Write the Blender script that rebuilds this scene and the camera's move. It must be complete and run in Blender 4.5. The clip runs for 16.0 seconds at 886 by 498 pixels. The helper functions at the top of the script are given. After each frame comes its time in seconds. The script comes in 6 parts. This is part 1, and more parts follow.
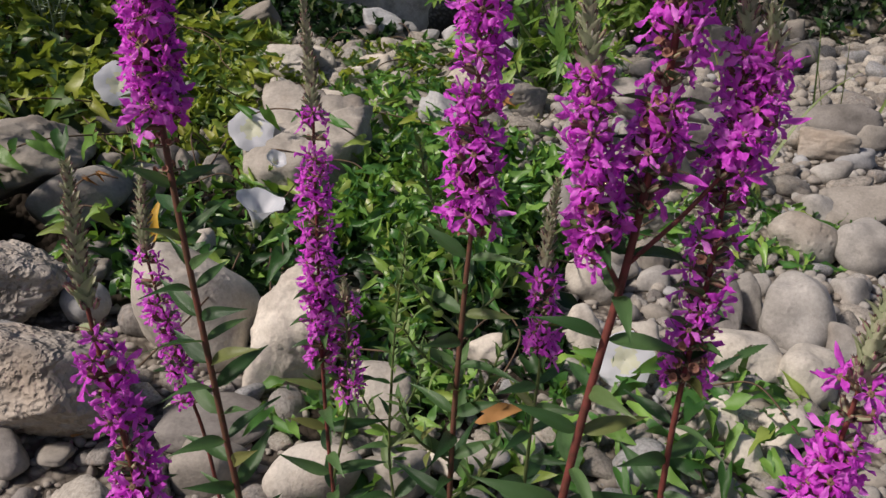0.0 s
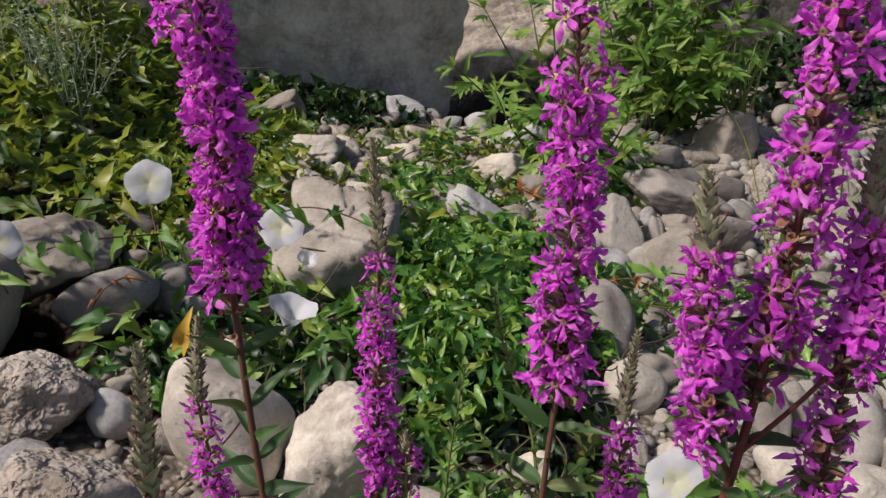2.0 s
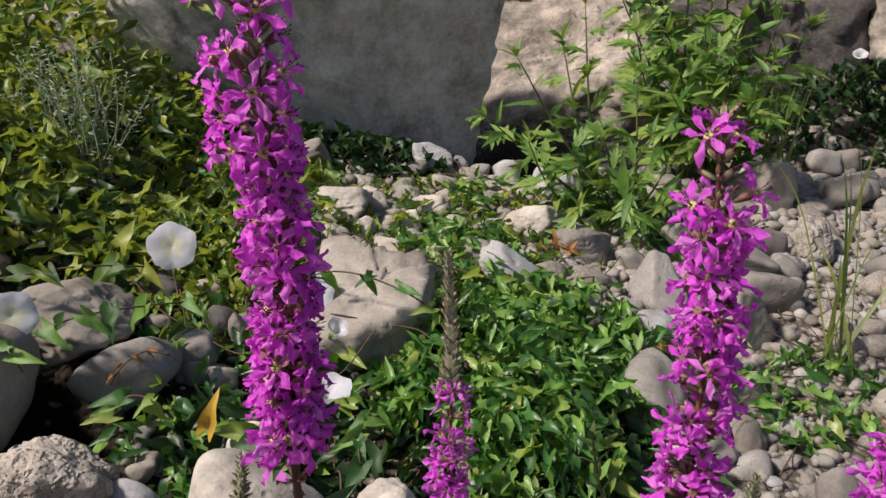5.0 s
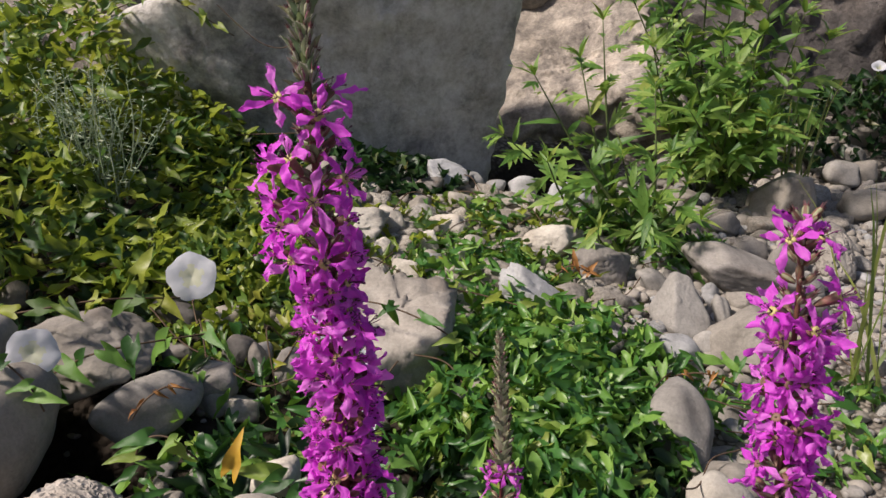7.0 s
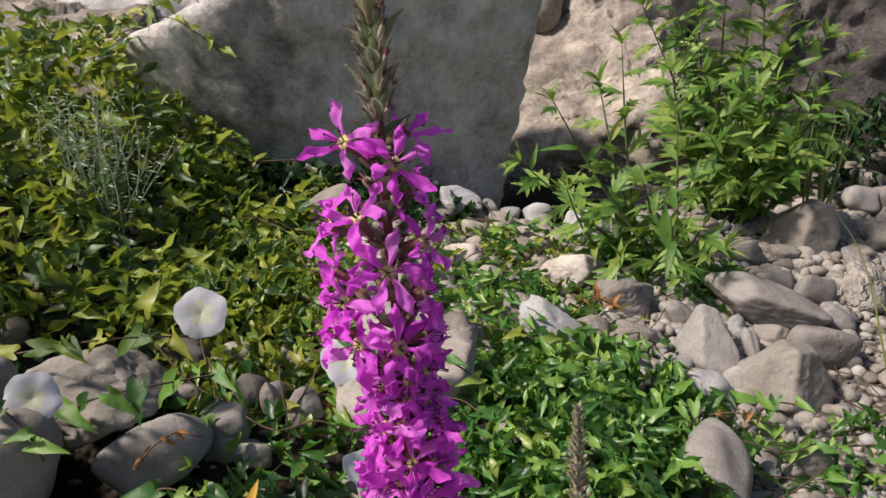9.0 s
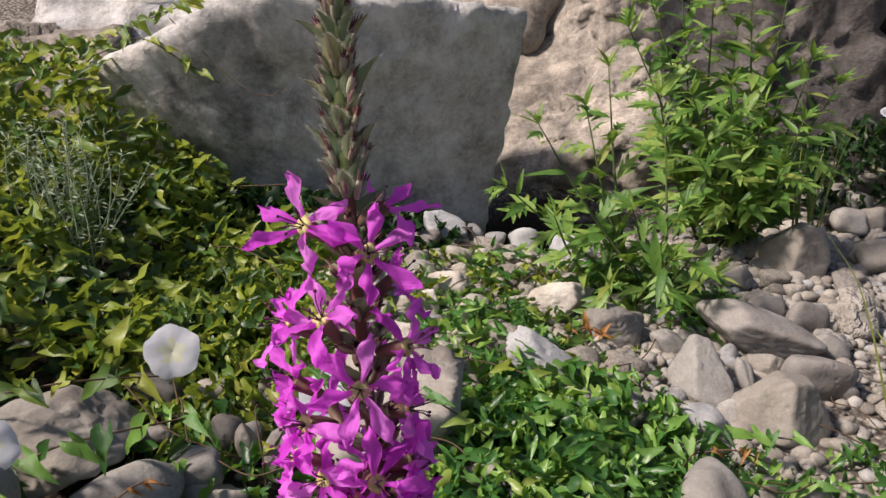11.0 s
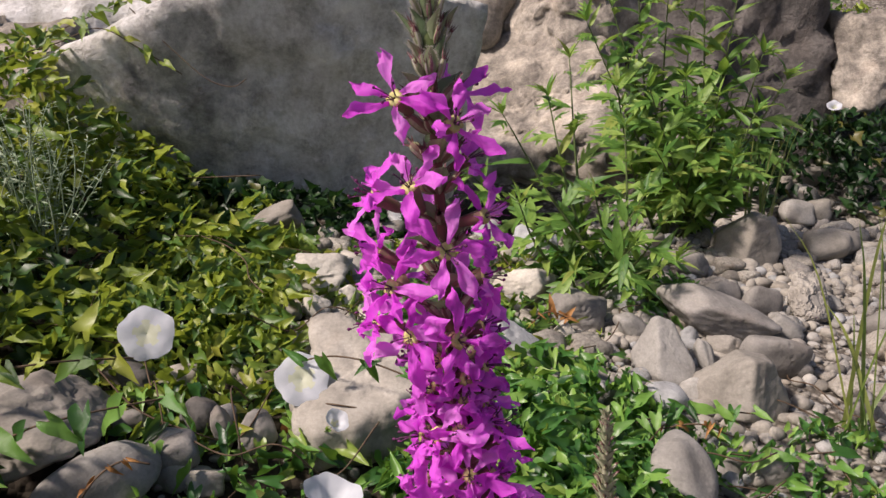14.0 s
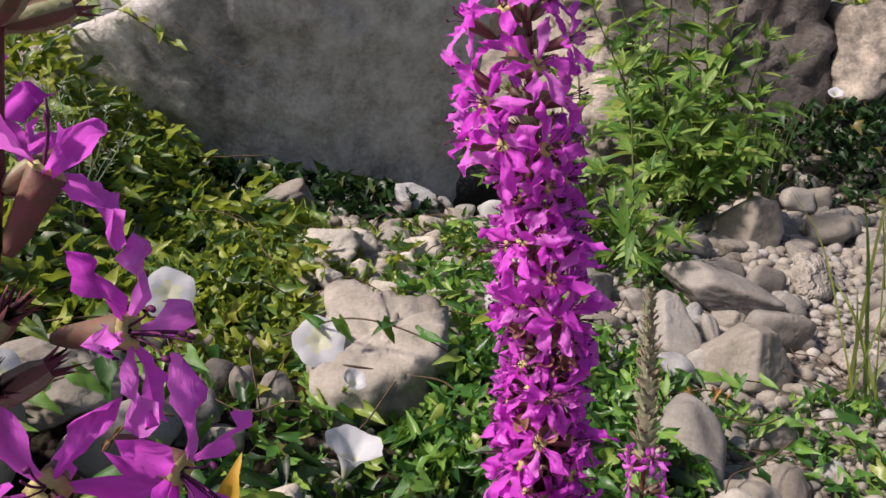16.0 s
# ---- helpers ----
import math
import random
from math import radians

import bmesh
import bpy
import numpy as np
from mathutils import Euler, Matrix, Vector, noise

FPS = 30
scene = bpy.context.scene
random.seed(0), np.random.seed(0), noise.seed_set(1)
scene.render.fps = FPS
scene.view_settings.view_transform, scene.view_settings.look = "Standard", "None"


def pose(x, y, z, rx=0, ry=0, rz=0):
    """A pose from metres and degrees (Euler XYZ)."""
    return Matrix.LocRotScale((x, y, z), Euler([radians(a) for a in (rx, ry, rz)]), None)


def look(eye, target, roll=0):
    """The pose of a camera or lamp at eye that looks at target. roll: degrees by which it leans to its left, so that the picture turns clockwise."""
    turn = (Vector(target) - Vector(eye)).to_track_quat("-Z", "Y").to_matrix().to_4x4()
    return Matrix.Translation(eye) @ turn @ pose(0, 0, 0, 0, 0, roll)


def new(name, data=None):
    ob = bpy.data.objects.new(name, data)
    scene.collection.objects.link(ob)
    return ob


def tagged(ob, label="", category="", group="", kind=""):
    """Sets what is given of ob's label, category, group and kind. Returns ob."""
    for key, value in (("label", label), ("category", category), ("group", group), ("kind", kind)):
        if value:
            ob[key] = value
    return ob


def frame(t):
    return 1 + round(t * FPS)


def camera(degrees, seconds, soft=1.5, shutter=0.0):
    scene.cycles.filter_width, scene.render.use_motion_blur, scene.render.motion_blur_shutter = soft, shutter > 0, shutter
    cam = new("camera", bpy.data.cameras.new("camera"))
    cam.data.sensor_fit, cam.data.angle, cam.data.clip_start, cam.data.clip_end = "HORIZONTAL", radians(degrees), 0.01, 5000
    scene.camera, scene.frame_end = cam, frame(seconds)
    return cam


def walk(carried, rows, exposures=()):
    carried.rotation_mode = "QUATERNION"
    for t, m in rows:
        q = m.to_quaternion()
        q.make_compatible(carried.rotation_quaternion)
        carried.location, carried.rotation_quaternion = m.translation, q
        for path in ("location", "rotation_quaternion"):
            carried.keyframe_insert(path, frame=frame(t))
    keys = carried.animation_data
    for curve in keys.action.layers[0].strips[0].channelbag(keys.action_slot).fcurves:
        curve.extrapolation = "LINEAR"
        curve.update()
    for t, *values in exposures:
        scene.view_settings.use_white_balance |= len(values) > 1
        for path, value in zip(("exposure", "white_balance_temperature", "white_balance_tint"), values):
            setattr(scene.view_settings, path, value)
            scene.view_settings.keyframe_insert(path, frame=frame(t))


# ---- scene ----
cam = camera(55.3, 16.0)
PATH = [
    (0, (0.015, 0.013, 0.623), (-0.002, 1.864, -0.134), -0.1),
    (0.5, (0.003, 0.019, 0.635), (-0.017, 1.885, -0.083), -0.1),
    (1, (-0.008, 0.032, 0.65), (-0.03, 1.914, -0.024), -0.0),
    (1.5, (-0.017, 0.041, 0.661), (-0.045, 1.934, 0.018), -0.0),
    (2, (-0.026, 0.058, 0.662), (-0.055, 1.962, 0.049), 0.1),
    (2.5, (-0.033, 0.08, 0.663), (-0.071, 1.991, 0.073), 0.1),
    (3, (-0.041, 0.093, 0.67), (-0.083, 2.007, 0.09), 0.1),
    (3.5, (-0.053, 0.111, 0.674), (-0.098, 2.03, 0.113), 0.1),
    (4, (-0.058, 0.121, 0.682), (-0.106, 2.043, 0.131), 0.1),
    (6.5, (-0.08, 0.157, 0.705), (-0.149, 2.081, 0.162), -0.2),
    (7, (-0.087, 0.161, 0.722), (-0.158, 2.084, 0.178), -0.3),
    (7.5, (-0.095, 0.168, 0.726), (-0.166, 2.094, 0.192), -0.3),
    (8, (-0.1, 0.179, 0.726), (-0.173, 2.108, 0.206), -0.4),
    (8.5, (-0.109, 0.192, 0.726), (-0.181, 2.125, 0.218), -0.3),
    (9, (-0.117, 0.218, 0.722), (-0.189, 2.154, 0.229), -0.4),
    (11.5, (-0.121, 0.271, 0.731), (-0.13, 2.219, 0.281), -0.3),
    (12, (-0.13, 0.273, 0.732), (-0.11, 2.222, 0.283), -0.2),
    (12.5, (-0.136, 0.269, 0.726), (-0.096, 2.218, 0.28), -0.1),
    (13, (-0.131, 0.267, 0.724), (-0.077, 2.216, 0.277), -0.1),
    (13.5, (-0.136, 0.253, 0.713), (-0.071, 2.202, 0.267), -0.1),
    (14, (-0.148, 0.246, 0.704), (-0.065, 2.194, 0.26), -0.1),
    (14.5, (-0.154, 0.241, 0.698), (-0.064, 2.19, 0.255), 0.0),
    (15, (-0.16, 0.229, 0.682), (-0.068, 2.178, 0.242), 0.1),
    (15.5, (-0.166, 0.223, 0.67), (-0.072, 2.172, 0.231), 0.1),
    (16, (-0.173, 0.215, 0.663), (-0.081, 2.164, 0.224), 0.2),
]
walk(cam, [(t, look(eye, target, roll)) for t, eye, target, roll in PATH], [(0.0, 0.41, 6150, 21), (2.5, 0.51, 6200, 21), (9.0, 0.74, 6200, 22), (11.5, 0.79, 6200, 23), (16.0, 0.77, 6250, 24)])

# ---- sky, sun ----
SUN_DIR = Vector((-0.62, -0.27, 0.74)).normalized()
world = bpy.data.worlds.new("world")
scene.world = world
world.use_nodes = True
wn = world.node_tree.nodes
sky = wn.new("ShaderNodeTexSky")
sky.sky_type = "NISHITA"
sky.sun_disc = False
sky.dust_density = 2.5
sky.ozone_density = 0.7
sky.sun_elevation = math.asin(SUN_DIR.z)
sky.sun_rotation = math.atan2(SUN_DIR.x, SUN_DIR.y)
wn["Background"].inputs[1].default_value = 0.046
world.node_tree.links.new(sky.outputs[0], wn["Background"].inputs[0])
sun = new("sun", bpy.data.lights.new("sun", "SUN"))
sun.data.energy = 3.3
sun.data.angle = radians(7.0)
sun.data.color = (1.0, 0.90, 0.74)
sun.matrix_world = look(SUN_DIR * 20, (0, 0, 0))


# ---- materials ----
class Nodes:
    """Short hand for a node material."""

    def __init__(self, name):
        self.mat = bpy.data.materials.new(name)
        self.mat.use_nodes = True
        self.t = self.mat.node_tree
        self.bsdf = self.t.nodes["Principled BSDF"]
        self.out = self.t.nodes["Material Output"]

    def add(self, kind, operation=""):
        node = self.t.nodes.new(kind)
        if operation:
            node.operation = operation
        return node

    def link(self, a, b):
        self.t.links.new(a, b)

    def coords(self, kind="Object"):
        return self.add("ShaderNodeTexCoord").outputs[kind]

    def noise(self, scale, detail=4, rough=0.55, vec=None):
        n = self.add("ShaderNodeTexNoise")
        n.inputs["Scale"].default_value = scale
        n.inputs["Detail"].default_value = detail
        n.inputs["Roughness"].default_value = rough
        self.link(vec or self.coords(), n.inputs["Vector"])
        return n.outputs["Fac"]

    def ramp(self, fac, *stops):
        r = self.add("ShaderNodeValToRGB")
        while len(r.color_ramp.elements) < len(stops):
            r.color_ramp.elements.new(0.5)
        for e, (p, c) in zip(r.color_ramp.elements, stops):
            e.position = p
            e.color = (*c, 1) if len(c) == 3 else c
        self.link(fac, r.inputs[0])
        return r.outputs[0]

    def mix(self, fac, a, b, mode="MIX"):
        m = self.add("ShaderNodeMix")
        m.data_type, m.blend_type = "RGBA", mode
        for value, sock in ((fac, m.inputs[0]), (a, m.inputs[6]), (b, m.inputs[7])):
            if isinstance(value, (int, float)):
                sock.default_value = value
            elif isinstance(value, tuple):
                sock.default_value = (*value, 1)
            else:
                self.link(value, sock)
        return m.outputs[2]

    def math(self, op, a, b=0.0):
        m = self.add("ShaderNodeMath", operation=op)
        for value, sock in ((a, m.inputs[0]), (b, m.inputs[1])):
            if isinstance(value, (int, float)):
                sock.default_value = value
            else:
                self.link(value, sock)
        return m.outputs[0]

    def bump(self, height, strength=0.4, distance=0.002):
        b = self.add("ShaderNodeBump")
        b.inputs["Strength"].default_value = strength
        b.inputs["Distance"].default_value = distance
        self.link(height, b.inputs["Height"])
        self.link(b.outputs[0], self.bsdf.inputs["Normal"])
        return b.outputs[0]

    def done(self, color=None, rough=0.7, spec=0.5):
        if color is not None:
            if isinstance(color, tuple):
                self.bsdf.inputs["Base Color"].default_value = (*color, 1)
            else:
                self.link(color, self.bsdf.inputs["Base Color"])
        if isinstance(rough, (int, float)):
            self.bsdf.inputs["Roughness"].default_value = rough
        else:
            self.link(rough, self.bsdf.inputs["Roughness"])
        self.bsdf.inputs["Specular IOR Level"].default_value = spec
        return self.mat

    def thin(self, color, amount):
        """Light shines through a thin petal or leaf."""
        tr = self.add("ShaderNodeBsdfTranslucent")
        if isinstance(color, tuple):
            tr.inputs[0].default_value = (*color, 1)
        else:
            self.link(color, tr.inputs[0])
        m = self.add("ShaderNodeMixShader")
        m.inputs[0].default_value = amount
        self.link(self.bsdf.outputs[0], m.inputs[1])
        self.link(tr.outputs[0], m.inputs[2])
        self.link(m.outputs[0], self.out.inputs[0])


def randoms(n):
    """One random number for each object and for each loose piece of its mesh."""
    a = n.add("ShaderNodeObjectInfo").outputs["Random"]
    b = n.add("ShaderNodeNewGeometry").outputs["Random Per Island"]
    return n.math("FRACT", n.math("ADD", a, b))


def stone_material(name, light, mid, dark, pits=0.0, relief=0.45):
    n = Nodes(name)
    r = randoms(n)
    shift = n.add("ShaderNodeVectorMath", operation="ADD")
    n.link(n.coords(), shift.inputs[0])
    n.link(n.math("MULTIPLY", r, 37.0), shift.inputs[1])
    v = shift.outputs[0]
    c = n.ramp(n.noise(14, 5, 0.6, v), (0.30, dark), (0.52, mid), (0.74, light))
    grain = n.noise(220, 3, 0.7, v)
    c = n.mix(0.35, c, n.ramp(grain, (0.3, (0.35, 0.34, 0.32)), (0.7, (0.75, 0.73, 0.70))), "OVERLAY")
    spots = n.ramp(n.noise(60, 3, 0.7, v), (0.60, (0, 0, 0)), (0.72, (1, 1, 1)))
    c = n.mix(n.math("MULTIPLY", spots, 0.35), c, tuple(0.6 * k for k in dark))
    rusty = n.ramp(n.noise(5, 3, 0.6, v), (0.56, (0, 0, 0)), (0.75, (1, 1, 1)))
    c = n.mix(n.math("MULTIPLY", rusty, 0.40), c, (0.30, 0.21, 0.13))
    hsv = n.add("ShaderNodeHueSaturation")
    n.link(n.math("ADD", 0.80, n.math("MULTIPLY", r, 0.36)), hsv.inputs["Value"])
    n.link(c, hsv.inputs["Color"])
    hgt = n.math("ADD", n.math("MULTIPLY", n.noise(45, 6, 0.68, v), 1.0), n.math("MULTIPLY", grain, 0.22))
    dent = n.add("ShaderNodeTexVoronoi")
    dent.inputs["Scale"].default_value = 70
    n.link(v, dent.inputs["Vector"])
    few = n.ramp(n.noise(9, 2, 0.5, v), (0.5, (0, 0, 0)), (0.62, (1, 1, 1)))
    hgt = n.math("ADD", hgt, n.math("MULTIPLY", few, n.math("MULTIPLY", n.ramp(dent.outputs["Distance"], (0.05, (0, 0, 0)), (0.35, (1, 1, 1))), 0.5)))
    if pits:
        shake = n.add("ShaderNodeVectorMath", operation="ADD")
        n.link(v, shake.inputs[0])
        n.link(n.math("MULTIPLY", n.noise(90, 3, 0.6, v), 0.012), shake.inputs[1])
        where = n.ramp(n.noise(26, 3, 0.6, v), (0.42, (0, 0, 0)), (0.58, (1, 1, 1)))
        for scale, deep in ((65, 1.0), (150, 0.8)):
            vo = n.add("ShaderNodeTexVoronoi")
            vo.inputs["Scale"].default_value = scale
            n.link(shake.outputs[0], vo.inputs["Vector"])
            hole = n.ramp(vo.outputs["Distance"], (0.14, (0, 0, 0)), (0.40, (1, 1, 1)))
            hgt = n.math("ADD", hgt, n.math("MULTIPLY", n.math("MULTIPLY", hole, where), pits * deep))
    n.bump(hgt, 0.75 if pits else relief, 0.005)
    return n.done(hsv.outputs[0], 0.86, 0.25)


M_PALE = stone_material("pale_limestone", (0.385, 0.375, 0.345), (0.305, 0.296, 0.27), (0.19, 0.182, 0.164))
M_TAN = stone_material("tan_limestone", (0.36, 0.34, 0.298), (0.285, 0.267, 0.231), (0.175, 0.162, 0.138))
M_GREY = stone_material("grey_limestone", (0.30, 0.288, 0.267), (0.23, 0.218, 0.198), (0.135, 0.127, 0.115))
M_BLUE = stone_material("blue_grey_limestone", (0.38, 0.39, 0.392), (0.30, 0.308, 0.306), (0.18, 0.184, 0.18))
M_DARK = stone_material("dark_limestone", (0.17, 0.162, 0.154), (0.12, 0.115, 0.107), (0.064, 0.06, 0.056))
M_PITTED = stone_material("pitted_limestone", (0.46, 0.435, 0.385), (0.37, 0.345, 0.30), (0.19, 0.175, 0.15), 1.3)
M_CREAM = stone_material("cream_gravel", (0.38, 0.357, 0.313), (0.295, 0.276, 0.238), (0.165, 0.153, 0.13))
M_CHALK = stone_material("chalky_limestone", (0.55, 0.527, 0.46), (0.445, 0.42, 0.362), (0.25, 0.23, 0.195), 0.0, 0.6)
M_BLUISH = stone_material("bluish_white_limestone", (0.42, 0.437, 0.445), (0.35, 0.363, 0.37), (0.23, 0.238, 0.24))
STONES = {"white": M_BLUISH, "chalk": M_CHALK, "pale": M_PALE, "tan": M_TAN, "grey": M_GREY, "bluegrey": M_BLUE, "dark": M_DARK, "pitted": M_PITTED, "cream": M_CREAM}


def boulder_material(name, light, mid, dark, warm):
    n = Nodes(name)
    v = n.coords()
    c = n.ramp(n.noise(2.2, 8, 0.66, v), (0.36, dark), (0.49, mid), (0.62, light))
    streak = n.add("ShaderNodeMapping")
    streak.inputs["Scale"].default_value = (9, 9, 2.6)
    streak.inputs["Rotation"].default_value = (0, 0.35, 0)
    n.link(v, streak.inputs[0])
    c = n.mix(0.60, c, n.ramp(n.noise(1.6, 6, 0.6, streak.outputs[0]), (0.3, (0.28, 0.28, 0.28)), (0.7, (0.72, 0.71, 0.70))), "OVERLAY")
    patch = n.noise(11, 8, 0.72, v)
    c = n.mix(0.80, c, n.ramp(patch, (0.36, (0.20, 0.20, 0.21)), (0.50, (0.48, 0.48, 0.48)), (0.66, (0.82, 0.81, 0.79))), "OVERLAY")
    rust = n.ramp(n.noise(3.4, 4, 0.6, v), (0.58, (0, 0, 0)), (0.74, (1, 1, 1)))
    c = n.mix(n.math("MULTIPLY", rust, 0.40), c, warm)
    fine = n.noise(95, 5, 0.72, v)
    c = n.mix(0.28, c, n.ramp(fine, (0.38, (0.22, 0.22, 0.22)), (0.62, (0.78, 0.78, 0.78))), "OVERLAY")
    speck = n.ramp(n.noise(48, 5, 0.75, v), (0.60, (0, 0, 0)), (0.70, (1, 1, 1)))
    c = n.mix(n.math("MULTIPLY", speck, 0.18), c, light)
    hgt = n.math("ADD", n.noise(16, 10, 0.72, v), n.math("MULTIPLY", fine, 0.35))
    n.bump(hgt, 0.85, 0.018)
    return n.done(c, 0.9, 0.2)


M_BOULDER = boulder_material("weathered_boulder", (0.69, 0.685, 0.645), (0.54, 0.533, 0.507), (0.26, 0.257, 0.248), (0.24, 0.18, 0.12))
M_STREAKY = boulder_material("dark_streaked_boulder", (0.17, 0.155, 0.14), (0.105, 0.098, 0.09), (0.05, 0.047, 0.044), (0.14, 0.10, 0.07))
M_SANDY = boulder_material("sandy_boulder", (0.43, 0.39, 0.33), (0.335, 0.302, 0.252), (0.21, 0.187, 0.152), (0.36, 0.25, 0.17))


def ground_material():
    n = Nodes("gravelly_soil")
    v = n.coords()
    vo = n.add("ShaderNodeTexVoronoi")
    vo.inputs["Scale"].default_value = 85
    vo.inputs["Randomness"].default_value = 1
    n.link(v, vo.inputs["Vector"])
    c = n.ramp(n.noise(9, 5, 0.6, v), (0.3, (0.09, 0.078, 0.060)), (0.5, (0.205, 0.183, 0.147)), (0.7, (0.33, 0.298, 0.243)))
    sep = n.add("ShaderNodeSeparateColor")
    n.link(vo.outputs["Color"], sep.inputs[0])
    c = n.mix(0.55, c, n.ramp(sep.outputs[0], (0.0, (0.16, 0.142, 0.117)), (0.5, (0.28, 0.255, 0.213)), (1.0, (0.40, 0.37, 0.32))))
    c = n.mix(n.ramp(vo.outputs["Distance"], (0.35, (0, 0, 0)), (0.6, (0.8, 0.8, 0.8))), c, (0.06, 0.051, 0.04))
    # Shade painted as near-black ovals under leaf beds, in hollows, at the boulder's foot.
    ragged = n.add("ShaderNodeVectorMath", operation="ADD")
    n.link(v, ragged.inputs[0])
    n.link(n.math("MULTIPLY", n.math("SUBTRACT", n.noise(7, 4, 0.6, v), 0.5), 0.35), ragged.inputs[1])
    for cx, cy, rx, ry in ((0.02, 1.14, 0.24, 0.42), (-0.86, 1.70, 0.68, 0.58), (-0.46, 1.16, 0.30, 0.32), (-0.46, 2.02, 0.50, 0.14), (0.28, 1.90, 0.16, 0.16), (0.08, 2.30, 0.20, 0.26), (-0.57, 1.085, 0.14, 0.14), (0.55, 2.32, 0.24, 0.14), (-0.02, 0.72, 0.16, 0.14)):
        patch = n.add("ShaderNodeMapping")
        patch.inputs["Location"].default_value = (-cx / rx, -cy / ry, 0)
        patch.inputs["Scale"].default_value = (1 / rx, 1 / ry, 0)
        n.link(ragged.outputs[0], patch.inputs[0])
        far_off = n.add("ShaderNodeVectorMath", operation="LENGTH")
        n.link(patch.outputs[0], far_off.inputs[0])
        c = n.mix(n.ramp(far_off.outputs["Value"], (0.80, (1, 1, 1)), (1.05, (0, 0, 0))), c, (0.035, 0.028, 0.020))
    hgt = n.math("SUBTRACT", n.math("MULTIPLY", n.noise(160, 4, 0.7, v), 0.3), vo.outputs["Distance"])
    n.bump(hgt, 0.9, 0.006)
    return n.done(c, 0.93, 0.2)


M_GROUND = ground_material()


def leaf_material(name, a, b, c, glow, rough=0.42, through_leaf=0.30, vein=60.0):
    """Leaf greens from a over b to c, from piece to piece."""
    n = Nodes(name)
    r = randoms(n)
    col = n.ramp(r, (0.0, a), (0.45, b), (0.88, c), (1.0, tuple(0.6 * p + 0.4 * q for p, q in zip(c, (0.30, 0.20, 0.05)))))
    mott = n.noise(vein, 4, 0.6)
    col = n.mix(0.35, col, n.ramp(mott, (0.3, (0.3, 0.3, 0.3)), (0.7, (0.7, 0.7, 0.7))), "OVERLAY")
    n.bump(n.noise(vein * 6, 3, 0.6), 0.25, 0.001)
    n.done(col, rough, 0.45)
    n.thin(n.mix(0.55, col, glow), through_leaf)
    return n.mat


M_BIND = leaf_material("bindweed_leaf", (0.014, 0.055, 0.015), (0.060, 0.178, 0.034), (0.21, 0.38, 0.070), (0.32, 0.60, 0.05), 0.36)
# The same leaf for the bank, with sunlight put into its yellower greens.
M_BANK = leaf_material("bindweed_leaf_sun_in_colour", (0.018, 0.060, 0.014), (0.076, 0.160, 0.026), (0.29, 0.36, 0.045), (0.48, 0.58, 0.05), 0.42, 0.36)
# Dark green of the ivy; it also paints shade into the bindweed's lower leaves.
M_IVY_SHADE = leaf_material("dark_ivy_and_shade_leaf", (0.008, 0.028, 0.008), (0.016, 0.050, 0.013), (0.032, 0.080, 0.020), (0.04, 0.12, 0.015))
M_SHRUB = leaf_material("shrub_leaf", (0.055, 0.150, 0.030), (0.14, 0.28, 0.050), (0.28, 0.42, 0.090), (0.40, 0.58, 0.06), 0.42, 0.38)
M_SAGE = leaf_material("grey_green_leaf", (0.17, 0.24, 0.14), (0.27, 0.35, 0.22), (0.40, 0.47, 0.33), (0.38, 0.48, 0.28), 0.7, 0.2)
M_GRASS = leaf_material("grass_blade", (0.06, 0.13, 0.02), (0.12, 0.19, 0.035), (0.24, 0.26, 0.07), (0.28, 0.36, 0.06))
M_LOOSE_LEAF = leaf_material("loosestrife_leaf", (0.018, 0.055, 0.016), (0.040, 0.100, 0.030), (0.085, 0.165, 0.055), (0.16, 0.34, 0.05), 0.36, 0.22, 120)
M_YOUNG = leaf_material("young_leaf", (0.07, 0.15, 0.035), (0.13, 0.23, 0.06), (0.20, 0.29, 0.09), (0.26, 0.42, 0.06), 0.5, 0.3, 120)
M_BRACT = leaf_material("bract", (0.12, 0.185, 0.085), (0.18, 0.25, 0.125), (0.25, 0.29, 0.16), (0.24, 0.31, 0.12), 0.75, 0.15, 260)
M_TIP = leaf_material("pale_bract", (0.27, 0.32, 0.17), (0.38, 0.42, 0.25), (0.44, 0.42, 0.29), (0.38, 0.44, 0.2), 0.75, 0.15, 260)
M_YELLOW = leaf_material("yellowed_leaf", (0.42, 0.24, 0.02), (0.50, 0.30, 0.03), (0.58, 0.36, 0.04), (0.7, 0.4, 0.03), 0.5, 0.3)
M_RUSTY = leaf_material("withered_leaf", (0.30, 0.12, 0.03), (0.36, 0.17, 0.05), (0.42, 0.22, 0.07), (0.5, 0.25, 0.05), 0.7, 0.2)


def petal_material():
    n = Nodes("magenta_petal")
    r = randoms(n)
    col = n.ramp(r, (0.0, (0.74, 0.085, 0.73)), (0.5, (0.88, 0.155, 0.87)), (1.0, (0.94, 0.33, 0.93)))
    streak = n.add("ShaderNodeMapping")
    streak.inputs["Scale"].default_value = (0.10, 1.0, 0.3)
    n.link(n.coords(), streak.inputs[0])
    f = n.noise(1500, 3, 0.6, streak.outputs[0])
    col = n.mix(0.38, col, n.ramp(f, (0.35, (0.30, 0.30, 0.30)), (0.7, (0.66, 0.66, 0.66))), "OVERLAY")
    n.bump(f, 0.6, 0.0008)
    n.done(col, 0.5, 0.3)
    n.thin(n.mix(0.5, col, (0.96, 0.20, 0.93)), 0.56)
    return n.mat


M_PETAL = petal_material()


